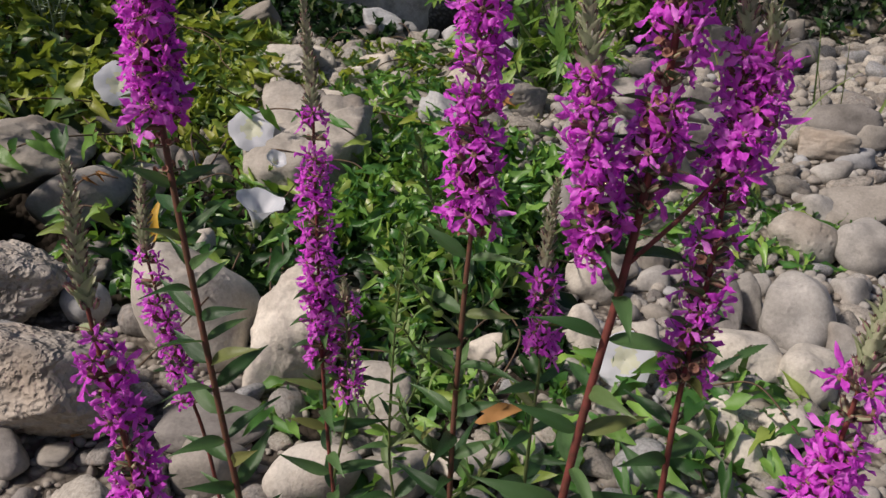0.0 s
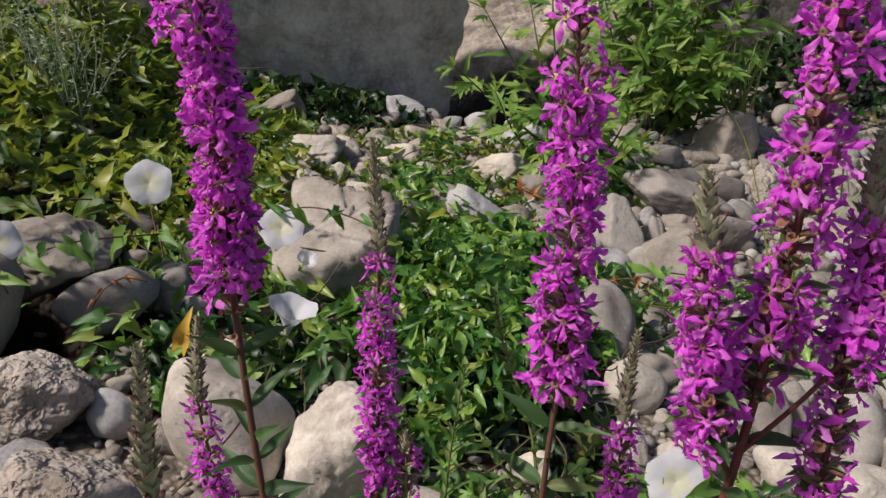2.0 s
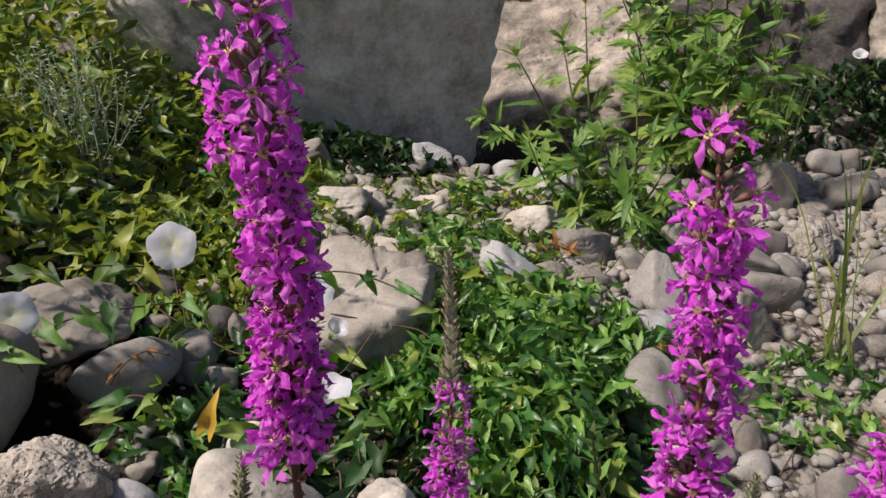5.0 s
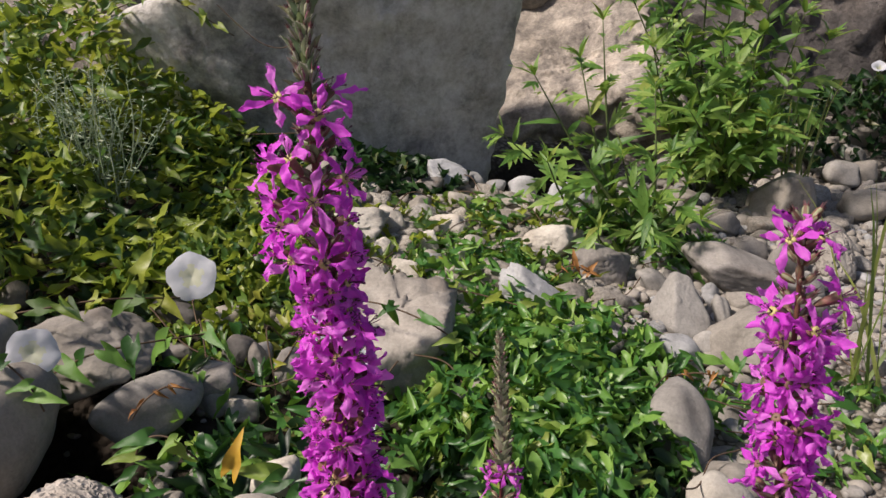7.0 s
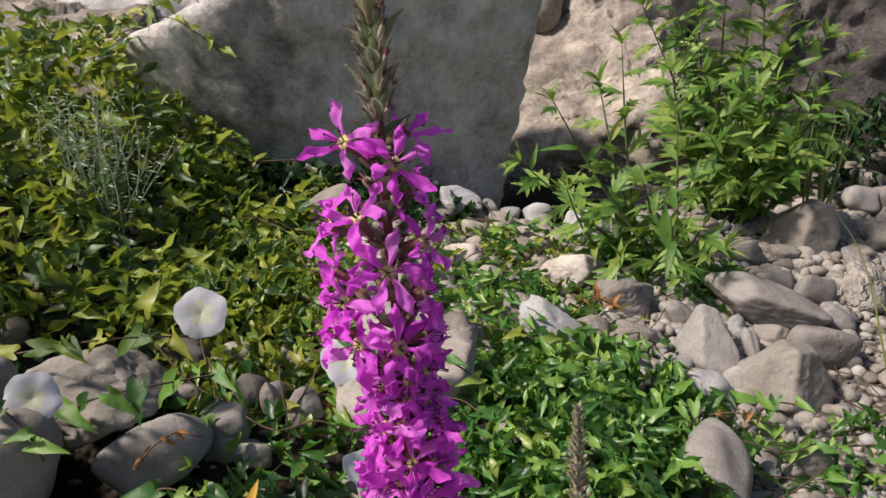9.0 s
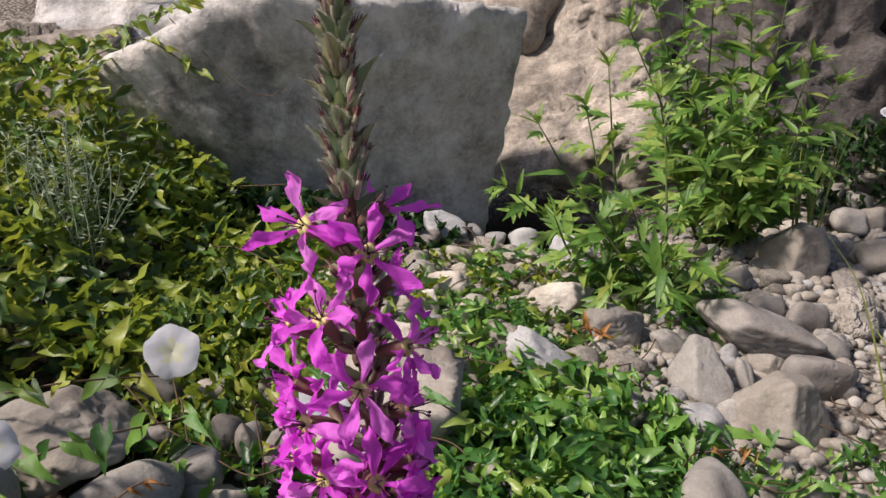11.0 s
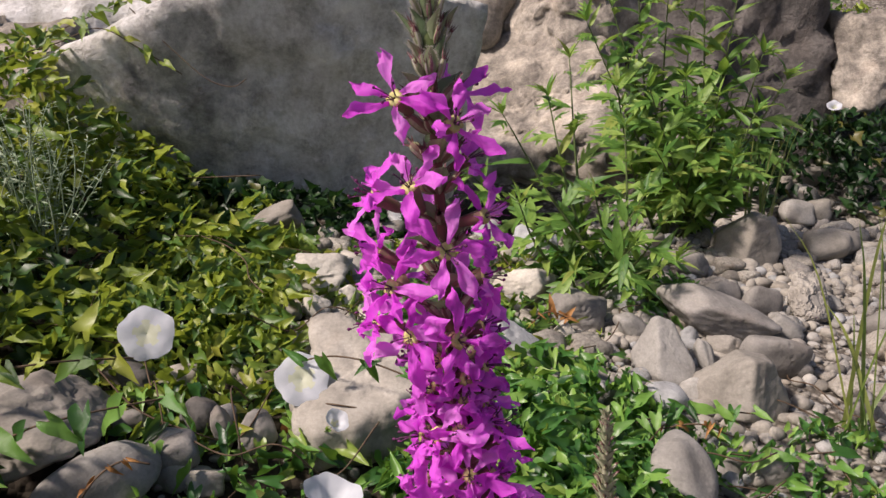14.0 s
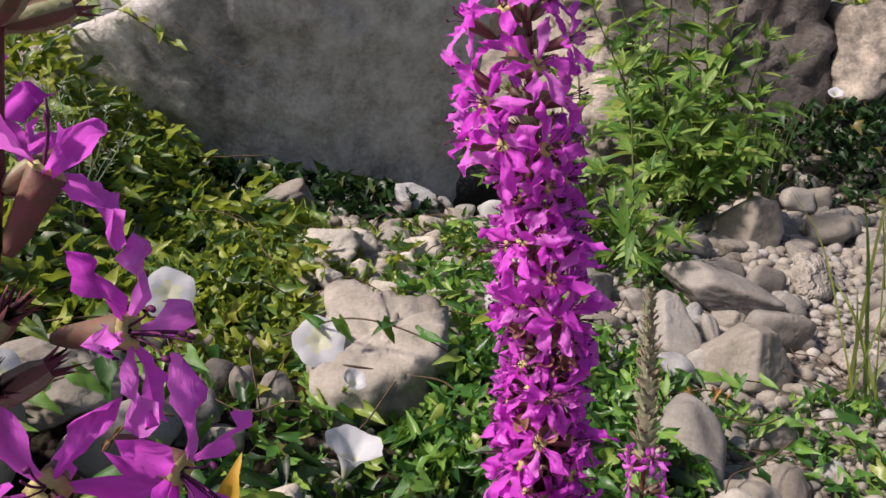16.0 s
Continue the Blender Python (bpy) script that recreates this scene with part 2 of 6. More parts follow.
def plain(name, a, b, scale=300.0, rough=0.6, through_it=0.0, spec=0.35):
    n = Nodes(name)
    f = n.noise(scale, 4, 0.6)
    col = n.ramp(f, (0.3, a), (0.7, b))
    n.bump(f, 0.3, 0.0008)
    n.done(col, rough, spec)
    if through_it:
        n.thin(col, through_it)
    return n.mat


M_STEM = plain("reddish_stem", (0.085, 0.035, 0.022), (0.21, 0.05, 0.042), 160)
M_HSTEM = plain("greenish_red_stem", (0.085, 0.060, 0.030), (0.17, 0.060, 0.042), 160)
M_GSTEM = plain("green_stem", (0.06, 0.095, 0.025), (0.12, 0.15, 0.05), 160)
M_CALYX = plain("purple_brown_calyx", (0.12, 0.11, 0.05), (0.23, 0.10, 0.085), 420)
M_EYE = plain("yellow_flower_eye", (0.34, 0.30, 0.09), (0.58, 0.54, 0.22), 900)
M_STAMEN = plain("dark_stamen", (0.05, 0.012, 0.04), (0.16, 0.02, 0.12), 900)
M_WITHER = plain("withered_petal", (0.20, 0.08, 0.06), (0.36, 0.20, 0.13), 500, 0.8, 0.2)
M_WHITE = plain("white_petal", (0.62, 0.65, 0.69), (0.72, 0.74, 0.77), 60, 0.5, 0.35)
M_THROAT = plain("cream_throat", (0.64, 0.66, 0.46), (0.70, 0.72, 0.58), 120, 0.5, 0.3)
M_TWIG = plain("brown_vine", (0.06, 0.04, 0.025), (0.13, 0.085, 0.05), 120, 0.8)
M_BUDGREEN = plain("green_bud", (0.21, 0.24, 0.11), (0.35, 0.345, 0.22), 900, 0.7)
M_TOOTH = plain("dark_red_tooth", (0.09, 0.035, 0.035), (0.22, 0.08, 0.09), 700)
M_HAIR = plain("pale_hair", (0.42, 0.40, 0.34), (0.58, 0.55, 0.48), 900, 0.8, 0.3)
M_BUDTIP = plain("pink_bud", (0.16, 0.08, 0.08), (0.30, 0.13, 0.17), 700)


# ---- building helpers ----
def mesh_of(name, verts, faces, *mats, smooth=True):
    me = bpy.data.meshes.new(name)
    me.from_pydata([tuple(v) for v in verts], [], [tuple(f) for f in faces])
    for m in mats:
        me.materials.append(m)
    if smooth:
        me.shade_smooth()
    me.update()
    return me


def child(name, mesh, parent, m=None, label=""):
    ob = new(name, mesh)
    ob.parent = parent
    if m is not None:
        ob.matrix_basis = m
    return tagged(ob, label)


def basis(loc, z, x=None, scale=1.0, twist=0.0):
    """A pose at loc with its z axis along z, turned by twist about it."""
    z = Vector(z).normalized()
    x = Vector(x) if x is not None else Vector((0.31, 0.95, 0.1))
    y = z.cross(x)
    if y.length < 1e-4:
        y = z.cross(Vector((1, 0.2, 0.3)))
    y.normalize()
    x = y.cross(z)
    m = Matrix((x, y, z)).transposed().to_4x4()
    return Matrix.Translation(loc) @ m @ Matrix.Rotation(twist, 4, "Z") @ Matrix.Scale(scale, 4)


def spline(points, n):
    """n + 1 points along a smooth curve through the given ones."""
    p = [Vector(q) for q in points]
    p = [2 * p[0] - p[1]] + p + [2 * p[-1] - p[-2]]
    out = []
    segs = len(p) - 3
    for i in range(n + 1):
        u = i / n * segs
        k = min(int(u), segs - 1)
        t = u - k
        a, b, c, d = p[k:k + 4]
        out.append(0.5 * (2 * b + (c - a) * t + (2 * a - 5 * b + 4 * c - d) * t * t + (3 * b - a - 3 * c + d) * t ** 3))
    return out


def tube(points, radii, sides=6, verts=None, faces=None, cap=True):
    """Verts and faces of a round tube along points."""
    verts = [] if verts is None else verts
    faces = [] if faces is None else faces
    first = len(verts)
    side = Vector((0.9, 0.3, 0.2))
    for i, p in enumerate(points):
        d = (points[min(i + 1, len(points) - 1)] - points[max(i - 1, 0)]).normalized()
        a = d.cross(side)
        if a.length < 1e-5:
            a = d.cross(Vector((0, 0, 1)))
        a.normalize()
        b = d.cross(a)
        r = radii[i] if hasattr(radii, "__len__") else radii
        for k in range(sides):
            w = 2 * math.pi * k / sides
            verts.append(p + (a * math.cos(w) + b * math.sin(w)) * r)
    for i in range(len(points) - 1):
        for k in range(sides):
            q = first + i * sides
            faces.append((q + k, q + (k + 1) % sides, q + sides + (k + 1) % sides, q + sides + k))
    if cap:
        faces.append(tuple(first + (len(points) - 1) * sides + k for k in range(sides)))
    return verts, faces


# ---- the ground ----
def lie(x, y):
    """Height of the gravel bank."""
    z = 0.16 + 0.14 * (min(max(y, -0.4), 2.2) - 1) - 0.12 * min(max(x, -1.2), 0.9)
    z -= 0.035 * math.exp(-((x - 0.22) / 0.25) ** 2 - ((y - 1.25) / 0.3) ** 2)
    z -= 0.60 * math.exp(-((x + 0.572) / 0.086) ** 4 - ((y - 1.085) / 0.095) ** 4)
    z -= 0.45 * math.exp(-((x - 0.07) / 0.10) ** 4 - ((y - 2.29) / 0.15) ** 4)
    z -= 0.035 * math.exp(-((x + 0.30) / 0.16) ** 2 - ((y - 1.10) / 0.10) ** 2)
    if y > 2.5:
        z += 0.42 * (min(y, 6.0) - 2.5)
    return z


def rough_lie(x, y):
    near = 1.0 if abs(x) < 2.5 and -0.5 < y < 4 else 0.0
    z = lie(x, y)
    z += near * 0.012 * noise.noise((x * 9, y * 9, 0.3)) + near * 0.006 * noise.noise((x * 30, y * 30, 4.1))
    z += 0.04 * noise.noise((x * 1.3, y * 1.3, 7.7)) * (0.0 if near else 1.0)
    return z


def axis(fine0, fine1, step, far):
    inner = list(np.arange(fine0, fine1, step))
    out = [step * 1.35 ** k for k in range(1, 60)]
    a, b = inner[0], inner[-1]
    lo, hi = [], []
    for s in out:
        a -= s
        b += s
        if b > far:
            break
        lo.append(a)
        hi.append(b)
    return lo[::-1] + inner + hi


gx, gy = axis(-1.7, 1.9, 0.022, 90), axis(0.2, 3.2, 0.022, 90)
gv = [(x, y, rough_lie(x, y)) for y in gy for x in gx]
nx = len(gx)
gf = [(j * nx + i, j * nx + i + 1, (j + 1) * nx + i + 1, (j + 1) * nx + i) for j in range(len(gy) - 1) for i in range(nx - 1)]
ground = tagged(new("ground", mesh_of("ground", gv, gf, M_GROUND)), "stony pale gravel bank, dark soil between pebbles, painted shade under leaves and in hollows", "ground", kind="structure")


# ---- stones ----
def icosphere(level):
    bm = bmesh.new()
    bmesh.ops.create_icosphere(bm, subdivisions=level, radius=1.0)
    v = np.array([tuple(q.co) for q in bm.verts])
    f = [tuple(q.index for q in face.verts) for face in bm.faces]
    bm.free()
    return v, f


ICO = {k: icosphere(k) for k in (2, 3, 4, 5, 6)}


def carve(v, planes, sharp):
    """Directions v pushed out to a solid bounded by planes (unit normal, distance), its edges rounded; sharp: how little."""
    total = np.zeros(len(v))
    for nrm, d in planes:
        total += np.maximum(v @ nrm, 0.0) ** sharp / d ** sharp
    return v * (total ** (-1.0 / sharp))[:, None]


def direction(*p):
    a = np.array(p, dtype=float)
    return a / np.linalg.norm(a)


def stone_verts(kind, seed, level, size):
    """A stone of a kind: planes cut a ball or a box, then weather wears it."""
    rnd = random.Random(seed)
    v = ICO[level][0]
    cuts, near, far, sharp, big, fine = {"block": (12, 0.66, 0.98, 26, 0.07, 0.040), "smooth": (8, 0.74, 0.95, 5, 0.12, 0.008), "angular": (15, 0.55, 0.85, 30, 0.07, 0.028),
                                         "rough": (13, 0.66, 0.92, 14, 0.09, 0.045), "slabby": (10, 0.6, 0.85, 14, 0.07, 0.02), "pumice": (10, 0.74, 0.95, 9, 0.09, 0.060),
                                         "egg": (0, 1.0, 1.0, 4, 0.22, 0.008), "slab": (4, 0.80, 0.98, 16, 0.05, 0.022), "wedge": (5, 0.80, 0.98, 24, 0.05, 0.026)}[kind]
    planes = []
    if kind == "block":
        for axis_of in range(3):
            for sgn in (-1, 1):
                p = [rnd.uniform(-0.34, 0.34) for _ in range(3)]
                p[axis_of] = sgn
                planes.append((direction(*p), rnd.uniform(0.62, 0.92)))
    if kind == "slab":
        for p, far_off in (((0.05, -0.25, 1), 0.78), ((0.1, -1, -0.2), 0.72), ((-1, -0.3, 0.35), 0.80), ((1, -0.2, -0.45), 0.86), ((0.5, -0.2, 1), 0.86), ((0, -0.8, 0.75), 0.86)):
            planes.append((direction(*(c + rnd.uniform(-0.08, 0.08) for c in p)), far_off))
    if kind == "wedge":
        for p, far_off in (((-0.78, -0.55, 0.42), 0.56), ((0.42, -0.85, 0.22), 0.54), ((0.25, 0.1, 1), 0.66), ((0.95, -0.15, 0.45), 0.66), ((-0.5, 0.3, 0.9), 0.62)):
            planes.append((direction(*(c + rnd.uniform(-0.10, 0.10) for c in p)), far_off))
    for _ in range(cuts):
        planes.append((direction(*(rnd.gauss(0, 1) for _ in range(3))), rnd.uniform(near, far)))
    for p in ((1, 0, 0), (-1, 0, 0), (0, 1, 0), (0, -1, 0), (0, 0, 1), (0, 0, -1)):
        planes.append((direction(*p), 1.0))
    v = v.copy() if kind == "egg" else carve(v, planes, sharp)
    off = Vector((seed * 3.7 % 50, seed * 1.9 % 50, seed * 7.3 % 50))
    for i in range(len(v)):
        q = Vector(v[i])
        s = 1 + big * noise.noise(q * 1.4 + off) + fine * noise.fractal(q * 4.0 + off, 0.8, 2.1, 5)
        if kind not in ("smooth", "egg", "slabby"):
            s += fine * 0.9 * noise.cell(q * 3.1 + off + Vector((noise.noise(q * 4 + off), noise.noise(q * 4 - off), 0)) * 0.5)
            s -= fine * 1.6 * max(0.0, noise.noise(q * 6.5 + off * 2) - 0.25)
        v[i] *= s
    span = v.max(axis=0) - v.min(axis=0)
    v -= (v.max(axis=0) + v.min(axis=0)) / 2
    return v / span * np.array(size)


FEET = []
HUE = {"white": "bluish white", "chalk": "chalky white", "cream": "sunlit cream", "pale": "pale cream", "tan": "warm tan", "grey": "mid grey", "bluegrey": "cool blue-grey", "dark": "dark grey", "pitted": "pitted tan"}
FORM = {"block": "blocky broken stone slab", "smooth": "rounded river stone", "egg": "smooth egg-shaped river stone", "angular": "broken sharp-edged stone", "rough": "rough weathered stone", "slabby": "flat long stone", "pumice": "stone full of small holes", "slab": "long flat-sided stone", "wedge": "wedge-shaped stone"}


def stone(x, y, z, w, d, h, tilt, kind, hue, seed, pitch=0):
    """A stone that lies half sunk at x, y, with its middle at z."""
    level = 5 if w > 0.09 and kind not in ("smooth", "egg") else 4
    rnd = random.Random(seed + 500)
    v = stone_verts(kind, seed + 11, level, (w, d, h))
    me = mesh_of("stone", v, ICO[level][1], STONES["pitted" if kind == "pumice" else hue])
    ob = new("stone", me)
    ob.matrix_basis = pose(x, y, z, 0, tilt, 0) @ pose(0, 0, 0, pitch, 0, 0) @ pose(0, 0, 0, rnd.uniform(-6, 6), 0, rnd.uniform(-8, 8))
    big = "large" if w > 0.13 else "small" if w < 0.06 else "middling"
    tagged(ob, f"{big} {HUE[hue]} {FORM[kind]} bedded in gravel", "stone", "stones on the gravel bank")
    FEET.append((x, y, w / 2, d / 2))
    return ob


stone(-0.316, 1.702, 0.328, 0.147, 0.118, 0.081, 0, "rough", "chalk", 0)
stone(-0.248, 1.777, 0.322, 0.057, 0.045, 0.060, 0, "smooth", "chalk", 1)
stone(-0.429, 1.898, 0.373, 0.157, 0.102, 0.069, -25, "angular", "tan", 10)
stone(0.871, 2.211, 0.254, 0.112, 0.090, 0.076, 0, "smooth", "tan", 13)
stone(1.267, 3.198, 0.259, 0.140, 0.112, 0.099, 0, "smooth", "tan", 26)
stone(-0.575, 1.175, 0.296, 0.166, 0.239, 0.106, -8, "rough", "tan", 35)
stone(-0.605, 0.965, 0.284, 0.119, 0.143, 0.142, 0, "smooth", "tan", 36)
stone(-0.489, 1.094, 0.256, 0.124, 0.090, 0.082, -30, "smooth", "pale", 37)
stone(-0.524, 1.340, 0.287, 0.079, 0.063, 0.042, 0, "smooth", "dark", 38)
stone(-0.427, 1.164, 0.252, 0.066, 0.052, 0.046, -15, "smooth", "grey", 39)
stone(-0.379, 1.226, 0.259, 0.025, 0.025, 0.058, -20, "smooth", "grey", 40)
stone(-0.412, 1.245, 0.264, 0.054, 0.043, 0.051, 0, "smooth", "dark", 43)
stone(-0.479, 0.875, 0.235, 0.137, 0.110, 0.090, 5, "pumice", "tan", 45)
stone(-0.394, 0.864, 0.210, 0.055, 0.044, 0.055, 0, "smooth", "bluegrey", 46)
stone(-0.413, 0.932, 0.210, 0.035, 0.028, 0.027, 0, "smooth", "cream", 47)
stone(-0.409, 0.951, 0.212, 0.029, 0.023, 0.026, 0, "smooth", "cream", 48)
stone(-0.262, 0.832, 0.220, 0.136, 0.088, 0.132, 10, "smooth", "chalk", 49)
stone(-0.302, 0.975, 0.219, 0.055, 0.044, 0.069, 0, "smooth", "chalk", 50)
stone(-0.144, 0.810, 0.205, 0.102, 0.078, 0.142, 14, "rough", "chalk", 51)
stone(-0.371, 0.703, 0.207, 0.165, 0.132, 0.112, 4, "block", "pitted", 52)
stone(-0.389, 0.640, 0.170, 0.055, 0.044, 0.038, 0, "smooth", "grey", 53)
stone(-0.348, 0.652, 0.158, 0.038, 0.031, 0.014, 0, "smooth", "tan", 54)
stone(-0.202, 0.646, 0.154, 0.066, 0.053, 0.050, 0, "smooth", "cream", 60)

stone(0.066, 1.755, 0.280, 0.124, 0.093, 0.083, 0, "rough", "chalk", 400, -24)
stone(-0.133, 1.784, 0.303, 0.097, 0.072, 0.060, 0, "rough", "chalk", 401, -24)
stone(-0.113, 1.618, 0.274, 0.052, 0.039, 0.051, -20, "block", "chalk", 402, 15)
stone(0.016, 1.524, 0.253, 0.134, 0.080, 0.059, 38, "block", "bluegrey", 403, 35)
stone(0.035, 1.716, 0.266, 0.052, 0.031, 0.028, 35, "smooth", "pale", 404)
stone(0.154, 1.688, 0.258, 0.109, 0.082, 0.081, 0, "block", "grey", 405, 20)
stone(0.244, 1.650, 0.236, 0.081, 0.048, 0.049, 42, "egg", "pale", 406)
stone(0.267, 1.543, 0.227, 0.100, 0.075, 0.122, 0, "wedge", "pale", 407, -34)
stone(0.290, 1.707, 0.233, 0.040, 0.030, 0.041, 0, "smooth", "grey", 408, -34)
stone(0.317, 1.725, 0.231, 0.040, 0.024, 0.020, 35, "smooth", "tan", 409)
stone(0.421, 1.710, 0.243, 0.219, 0.131, 0.077, 19, "slab", "grey", 410)
stone(0.352, 1.660, 0.217, 0.035, 0.026, 0.038, 0, "egg", "bluegrey", 411, -34)
stone(0.349, 1.574, 0.211, 0.031, 0.040, 0.066, -12, "egg", "pale", 412, -34)
stone(0.400, 1.613, 0.209, 0.064, 0.048, 0.055, 0, "rough", "tan", 413, -34)
stone(0.372, 1.461, 0.200, 0.143, 0.107, 0.117, 0, "wedge", "tan", 414, 10)
stone(0.471, 1.577, 0.204, 0.120, 0.090, 0.080, 0, "smooth", "grey", 415, -24)
stone(0.540, 1.708, 0.211, 0.072, 0.054, 0.058, 25, "smooth", "pale", 416, -24)
stone(0.243, 1.443, 0.188, 0.074, 0.055, 0.061, 0, "egg", "bluegrey", 417, -24)
stone(0.296, 1.479, 0.187, 0.047, 0.035, 0.044, 0, "smooth", "pale", 418, -34)
stone(0.331, 1.582, 0.204, 0.025, 0.019, 0.037, 0, "smooth", "pale", 419, -34)
stone(0.319, 1.534, 0.192, 0.026, 0.020, 0.027, 0, "smooth", "pale", 420, -34)
stone(0.303, 1.446, 0.173, 0.056, 0.042, 0.028, 0, "smooth", "cream", 421, -12)
stone(0.193, 1.195, 0.177, 0.088, 0.080, 0.150, -3, "egg", "pale", 422, -28)
stone(0.288, 1.304, 0.150, 0.053, 0.040, 0.049, 0, "smooth", "grey", 423, -34)
stone(0.282, 1.266, 0.141, 0.033, 0.025, 0.037, 0, "egg", "bluegrey", 424, -34)
stone(0.344, 1.291, 0.146, 0.064, 0.048, 0.046, 0, "rough", "pale", 425, -24)
stone(0.316, 1.173, 0.136, 0.051, 0.038, 0.062, 0, "egg", "tan", 426, -34)
stone(0.234, 1.136, 0.137, 0.105, 0.079, 0.056, 0, "egg", "tan", 427, -12)
stone(0.264, 1.222, 0.129, 0.047, 0.035, 0.013, 10, "slabby", "grey", 428)
stone(0.640, 2.116, 0.284, 0.167, 0.125, 0.148, 0, "wedge", "tan", 429, 12)
stone(0.891, 2.250, 0.246, 0.138, 0.103, 0.084, 8, "smooth", "tan", 430, -24)
stone(0.950, 2.560, 0.270, 0.099, 0.074, 0.085, 20, "smooth", "pale", 431, -34)
stone(1.016, 2.569, 0.272, 0.086, 0.064, 0.079, 0, "smooth", "tan", 432, -34)
stone(1.057, 2.752, 0.349, 0.137, 0.103, 0.079, 0, "rough", "tan", 433, -12)
stone(0.479, 1.843, 0.238, 0.071, 0.053, 0.059, 0, "smooth", "grey", 434, -24)
stone(0.545, 1.827, 0.229, 0.088, 0.066, 0.064, 15, "smooth", "grey", 435, -24)
stone(0.352, 1.803, 0.248, 0.073, 0.054, 0.064, 0, "smooth", "dark", 436, -34)
stone(0.644, 1.831, 0.234, 0.085, 0.064, 0.116, 0, "rough", "pitted", 437, -34)
stone(0.466, 2.001, 0.261, 0.076, 0.057, 0.058, 0, "rough", "pale", 438, -24)
stone(0.625, 2.539, 0.282, 0.047, 0.035, 0.044, 0, "smooth", "tan", 439, -34)
stone(0.662, 2.514, 0.273, 0.060, 0.045, 0.061, 0, "smooth", "tan", 440, -34)
stone(0.511, 2.307, 0.281, 0.075, 0.057, 0.048, 0, "rough", "pale", 441, -24)
stone(0.457, 1.719, 0.214, 0.046, 0.034, 0.034, 0, "smooth", "grey", 442, -24)
stone(0.510, 1.568, 0.188, 0.054, 0.040, 0.043, 0, "smooth", "grey", 443, -24)
stone(-0.149, 2.078, 0.352, 0.106, 0.080, 0.078, 18, "angular", "white", 444, 15)
stone(-0.080, 2.110, 0.338, 0.042, 0.032, 0.042, 0, "smooth", "bluegrey", 445, -34)
stone(-0.034, 2.087, 0.327, 0.047, 0.035, 0.038, 0, "smooth", "bluegrey", 446, -24)
stone(0.028, 2.090, 0.322, 0.068, 0.051, 0.056, -10, "smooth", "bluegrey", 447, -24)
stone(0.132, 2.055, 0.308, 0.111, 0.083, 0.057, 0, "block", "white", 448, 15)
stone(-0.081, 1.222, 0.206, 0.086, 0.064, 0.050, -5, "block", "chalk", 449, 25)
stone(0.287, 1.986, 0.277, 0.070, 0.052, 0.044, 0, "rough", "pale", 450, -24)
stone(0.454, 2.518, 0.298, 0.073, 0.055, 0.057, 0, "rough", "pale", 451, -24)
stone(0.408, 2.148, 0.288, 0.083, 0.063, 0.055, 0, "block", "cream", 452, 20)
stone(-0.050, 1.854, 0.297, 0.052, 0.039, 0.041, 0, "rough", "chalk", 453, -24)
stone(-0.207, 1.584, 0.279, 0.059, 0.044, 0.044, 0, "rough", "chalk", 454, -24)
stone(0.148, 1.911, 0.280, 0.066, 0.050, 0.035, 0, "rough", "cream", 455, -12)
stone(0.556, 1.222, 0.146, 0.120, 0.072, 0.073, 24, "egg", "chalk", 456, -24)
stone(0.640, 1.205, 0.139, 0.093, 0.070, 0.096, 0, "egg", "pale", 457, -34)
stone(0.459, 0.986, 0.133, 0.101, 0.075, 0.123, 0, "egg", "pale", 458, -34)
stone(0.416, 1.035, 0.128, 0.032, 0.024, 0.084, -6, "egg", "pale", 459, -34)
stone(0.372, 0.909, 0.116, 0.101, 0.075, 0.066, 4, "smooth", "chalk", 460, -24)
stone(0.432, 0.870, 0.111, 0.077, 0.057, 0.083, 0, "egg", "chalk", 461, -34)
stone(0.356, 0.841, 0.105, 0.050, 0.037, 0.048, 0, "egg", "pale", 462, -34)
stone(0.380, 0.791, 0.097, 0.071, 0.054, 0.050, 0, "rough", "chalk", 463, -24)
stone(0.507, 0.949, 0.108, 0.049, 0.037, 0.064, 0, "smooth", "pale", 464, -34)
stone(0.817, 1.756, 0.193, 0.168, 0.126, 0.084, 4, "smooth", "grey", 465, -12)
stone(0.745, 1.625, 0.181, 0.112, 0.084, 0.078, 10, "block", "tan", 466, 10)
stone(0.799, 1.603, 0.161, 0.086, 0.064, 0.045, 0, "smooth", "bluegrey", 467, -12)
stone(0.716, 1.509, 0.160, 0.073, 0.055, 0.053, 0, "smooth", "pale", 468, -24)
stone(0.707, 1.366, 0.148, 0.164, 0.123, 0.076, 0, "slabby", "tan", 469)
stone(0.627, 1.344, 0.147, 0.062, 0.046, 0.056, 0, "smooth", "pale", 470, -34)
stone(-0.300, 1.585, 0.302, 0.050, 0.040, 0.042, 10, "rough", "chalk", 480, -24)
stone(-0.340, 1.560, 0.304, 0.040, 0.032, 0.034, 0, "smooth", "chalk", 481, -24)
stone(-0.256, 1.640, 0.304, 0.046, 0.034, 0.040, -15, "rough", "chalk", 482, -24)
stone(-0.170, 1.690, 0.304, 0.038, 0.030, 0.044, 0, "block", "chalk", 483, 10)
stone(-0.090, 1.700, 0.292, 0.056, 0.040, 0.046, 0, "rough", "chalk", 484, -24)
stone(-0.200, 1.905, 0.327, 0.050, 0.040, 0.040, 0, "rough", "cream", 485, -24)
stone(-0.115, 1.950, 0.324, 0.058, 0.040, 0.040, 10, "smooth", "chalk", 486, -24)
stone(-0.010, 1.965, 0.312, 0.046, 0.036, 0.036, 0, "rough", "cream", 487, -24)
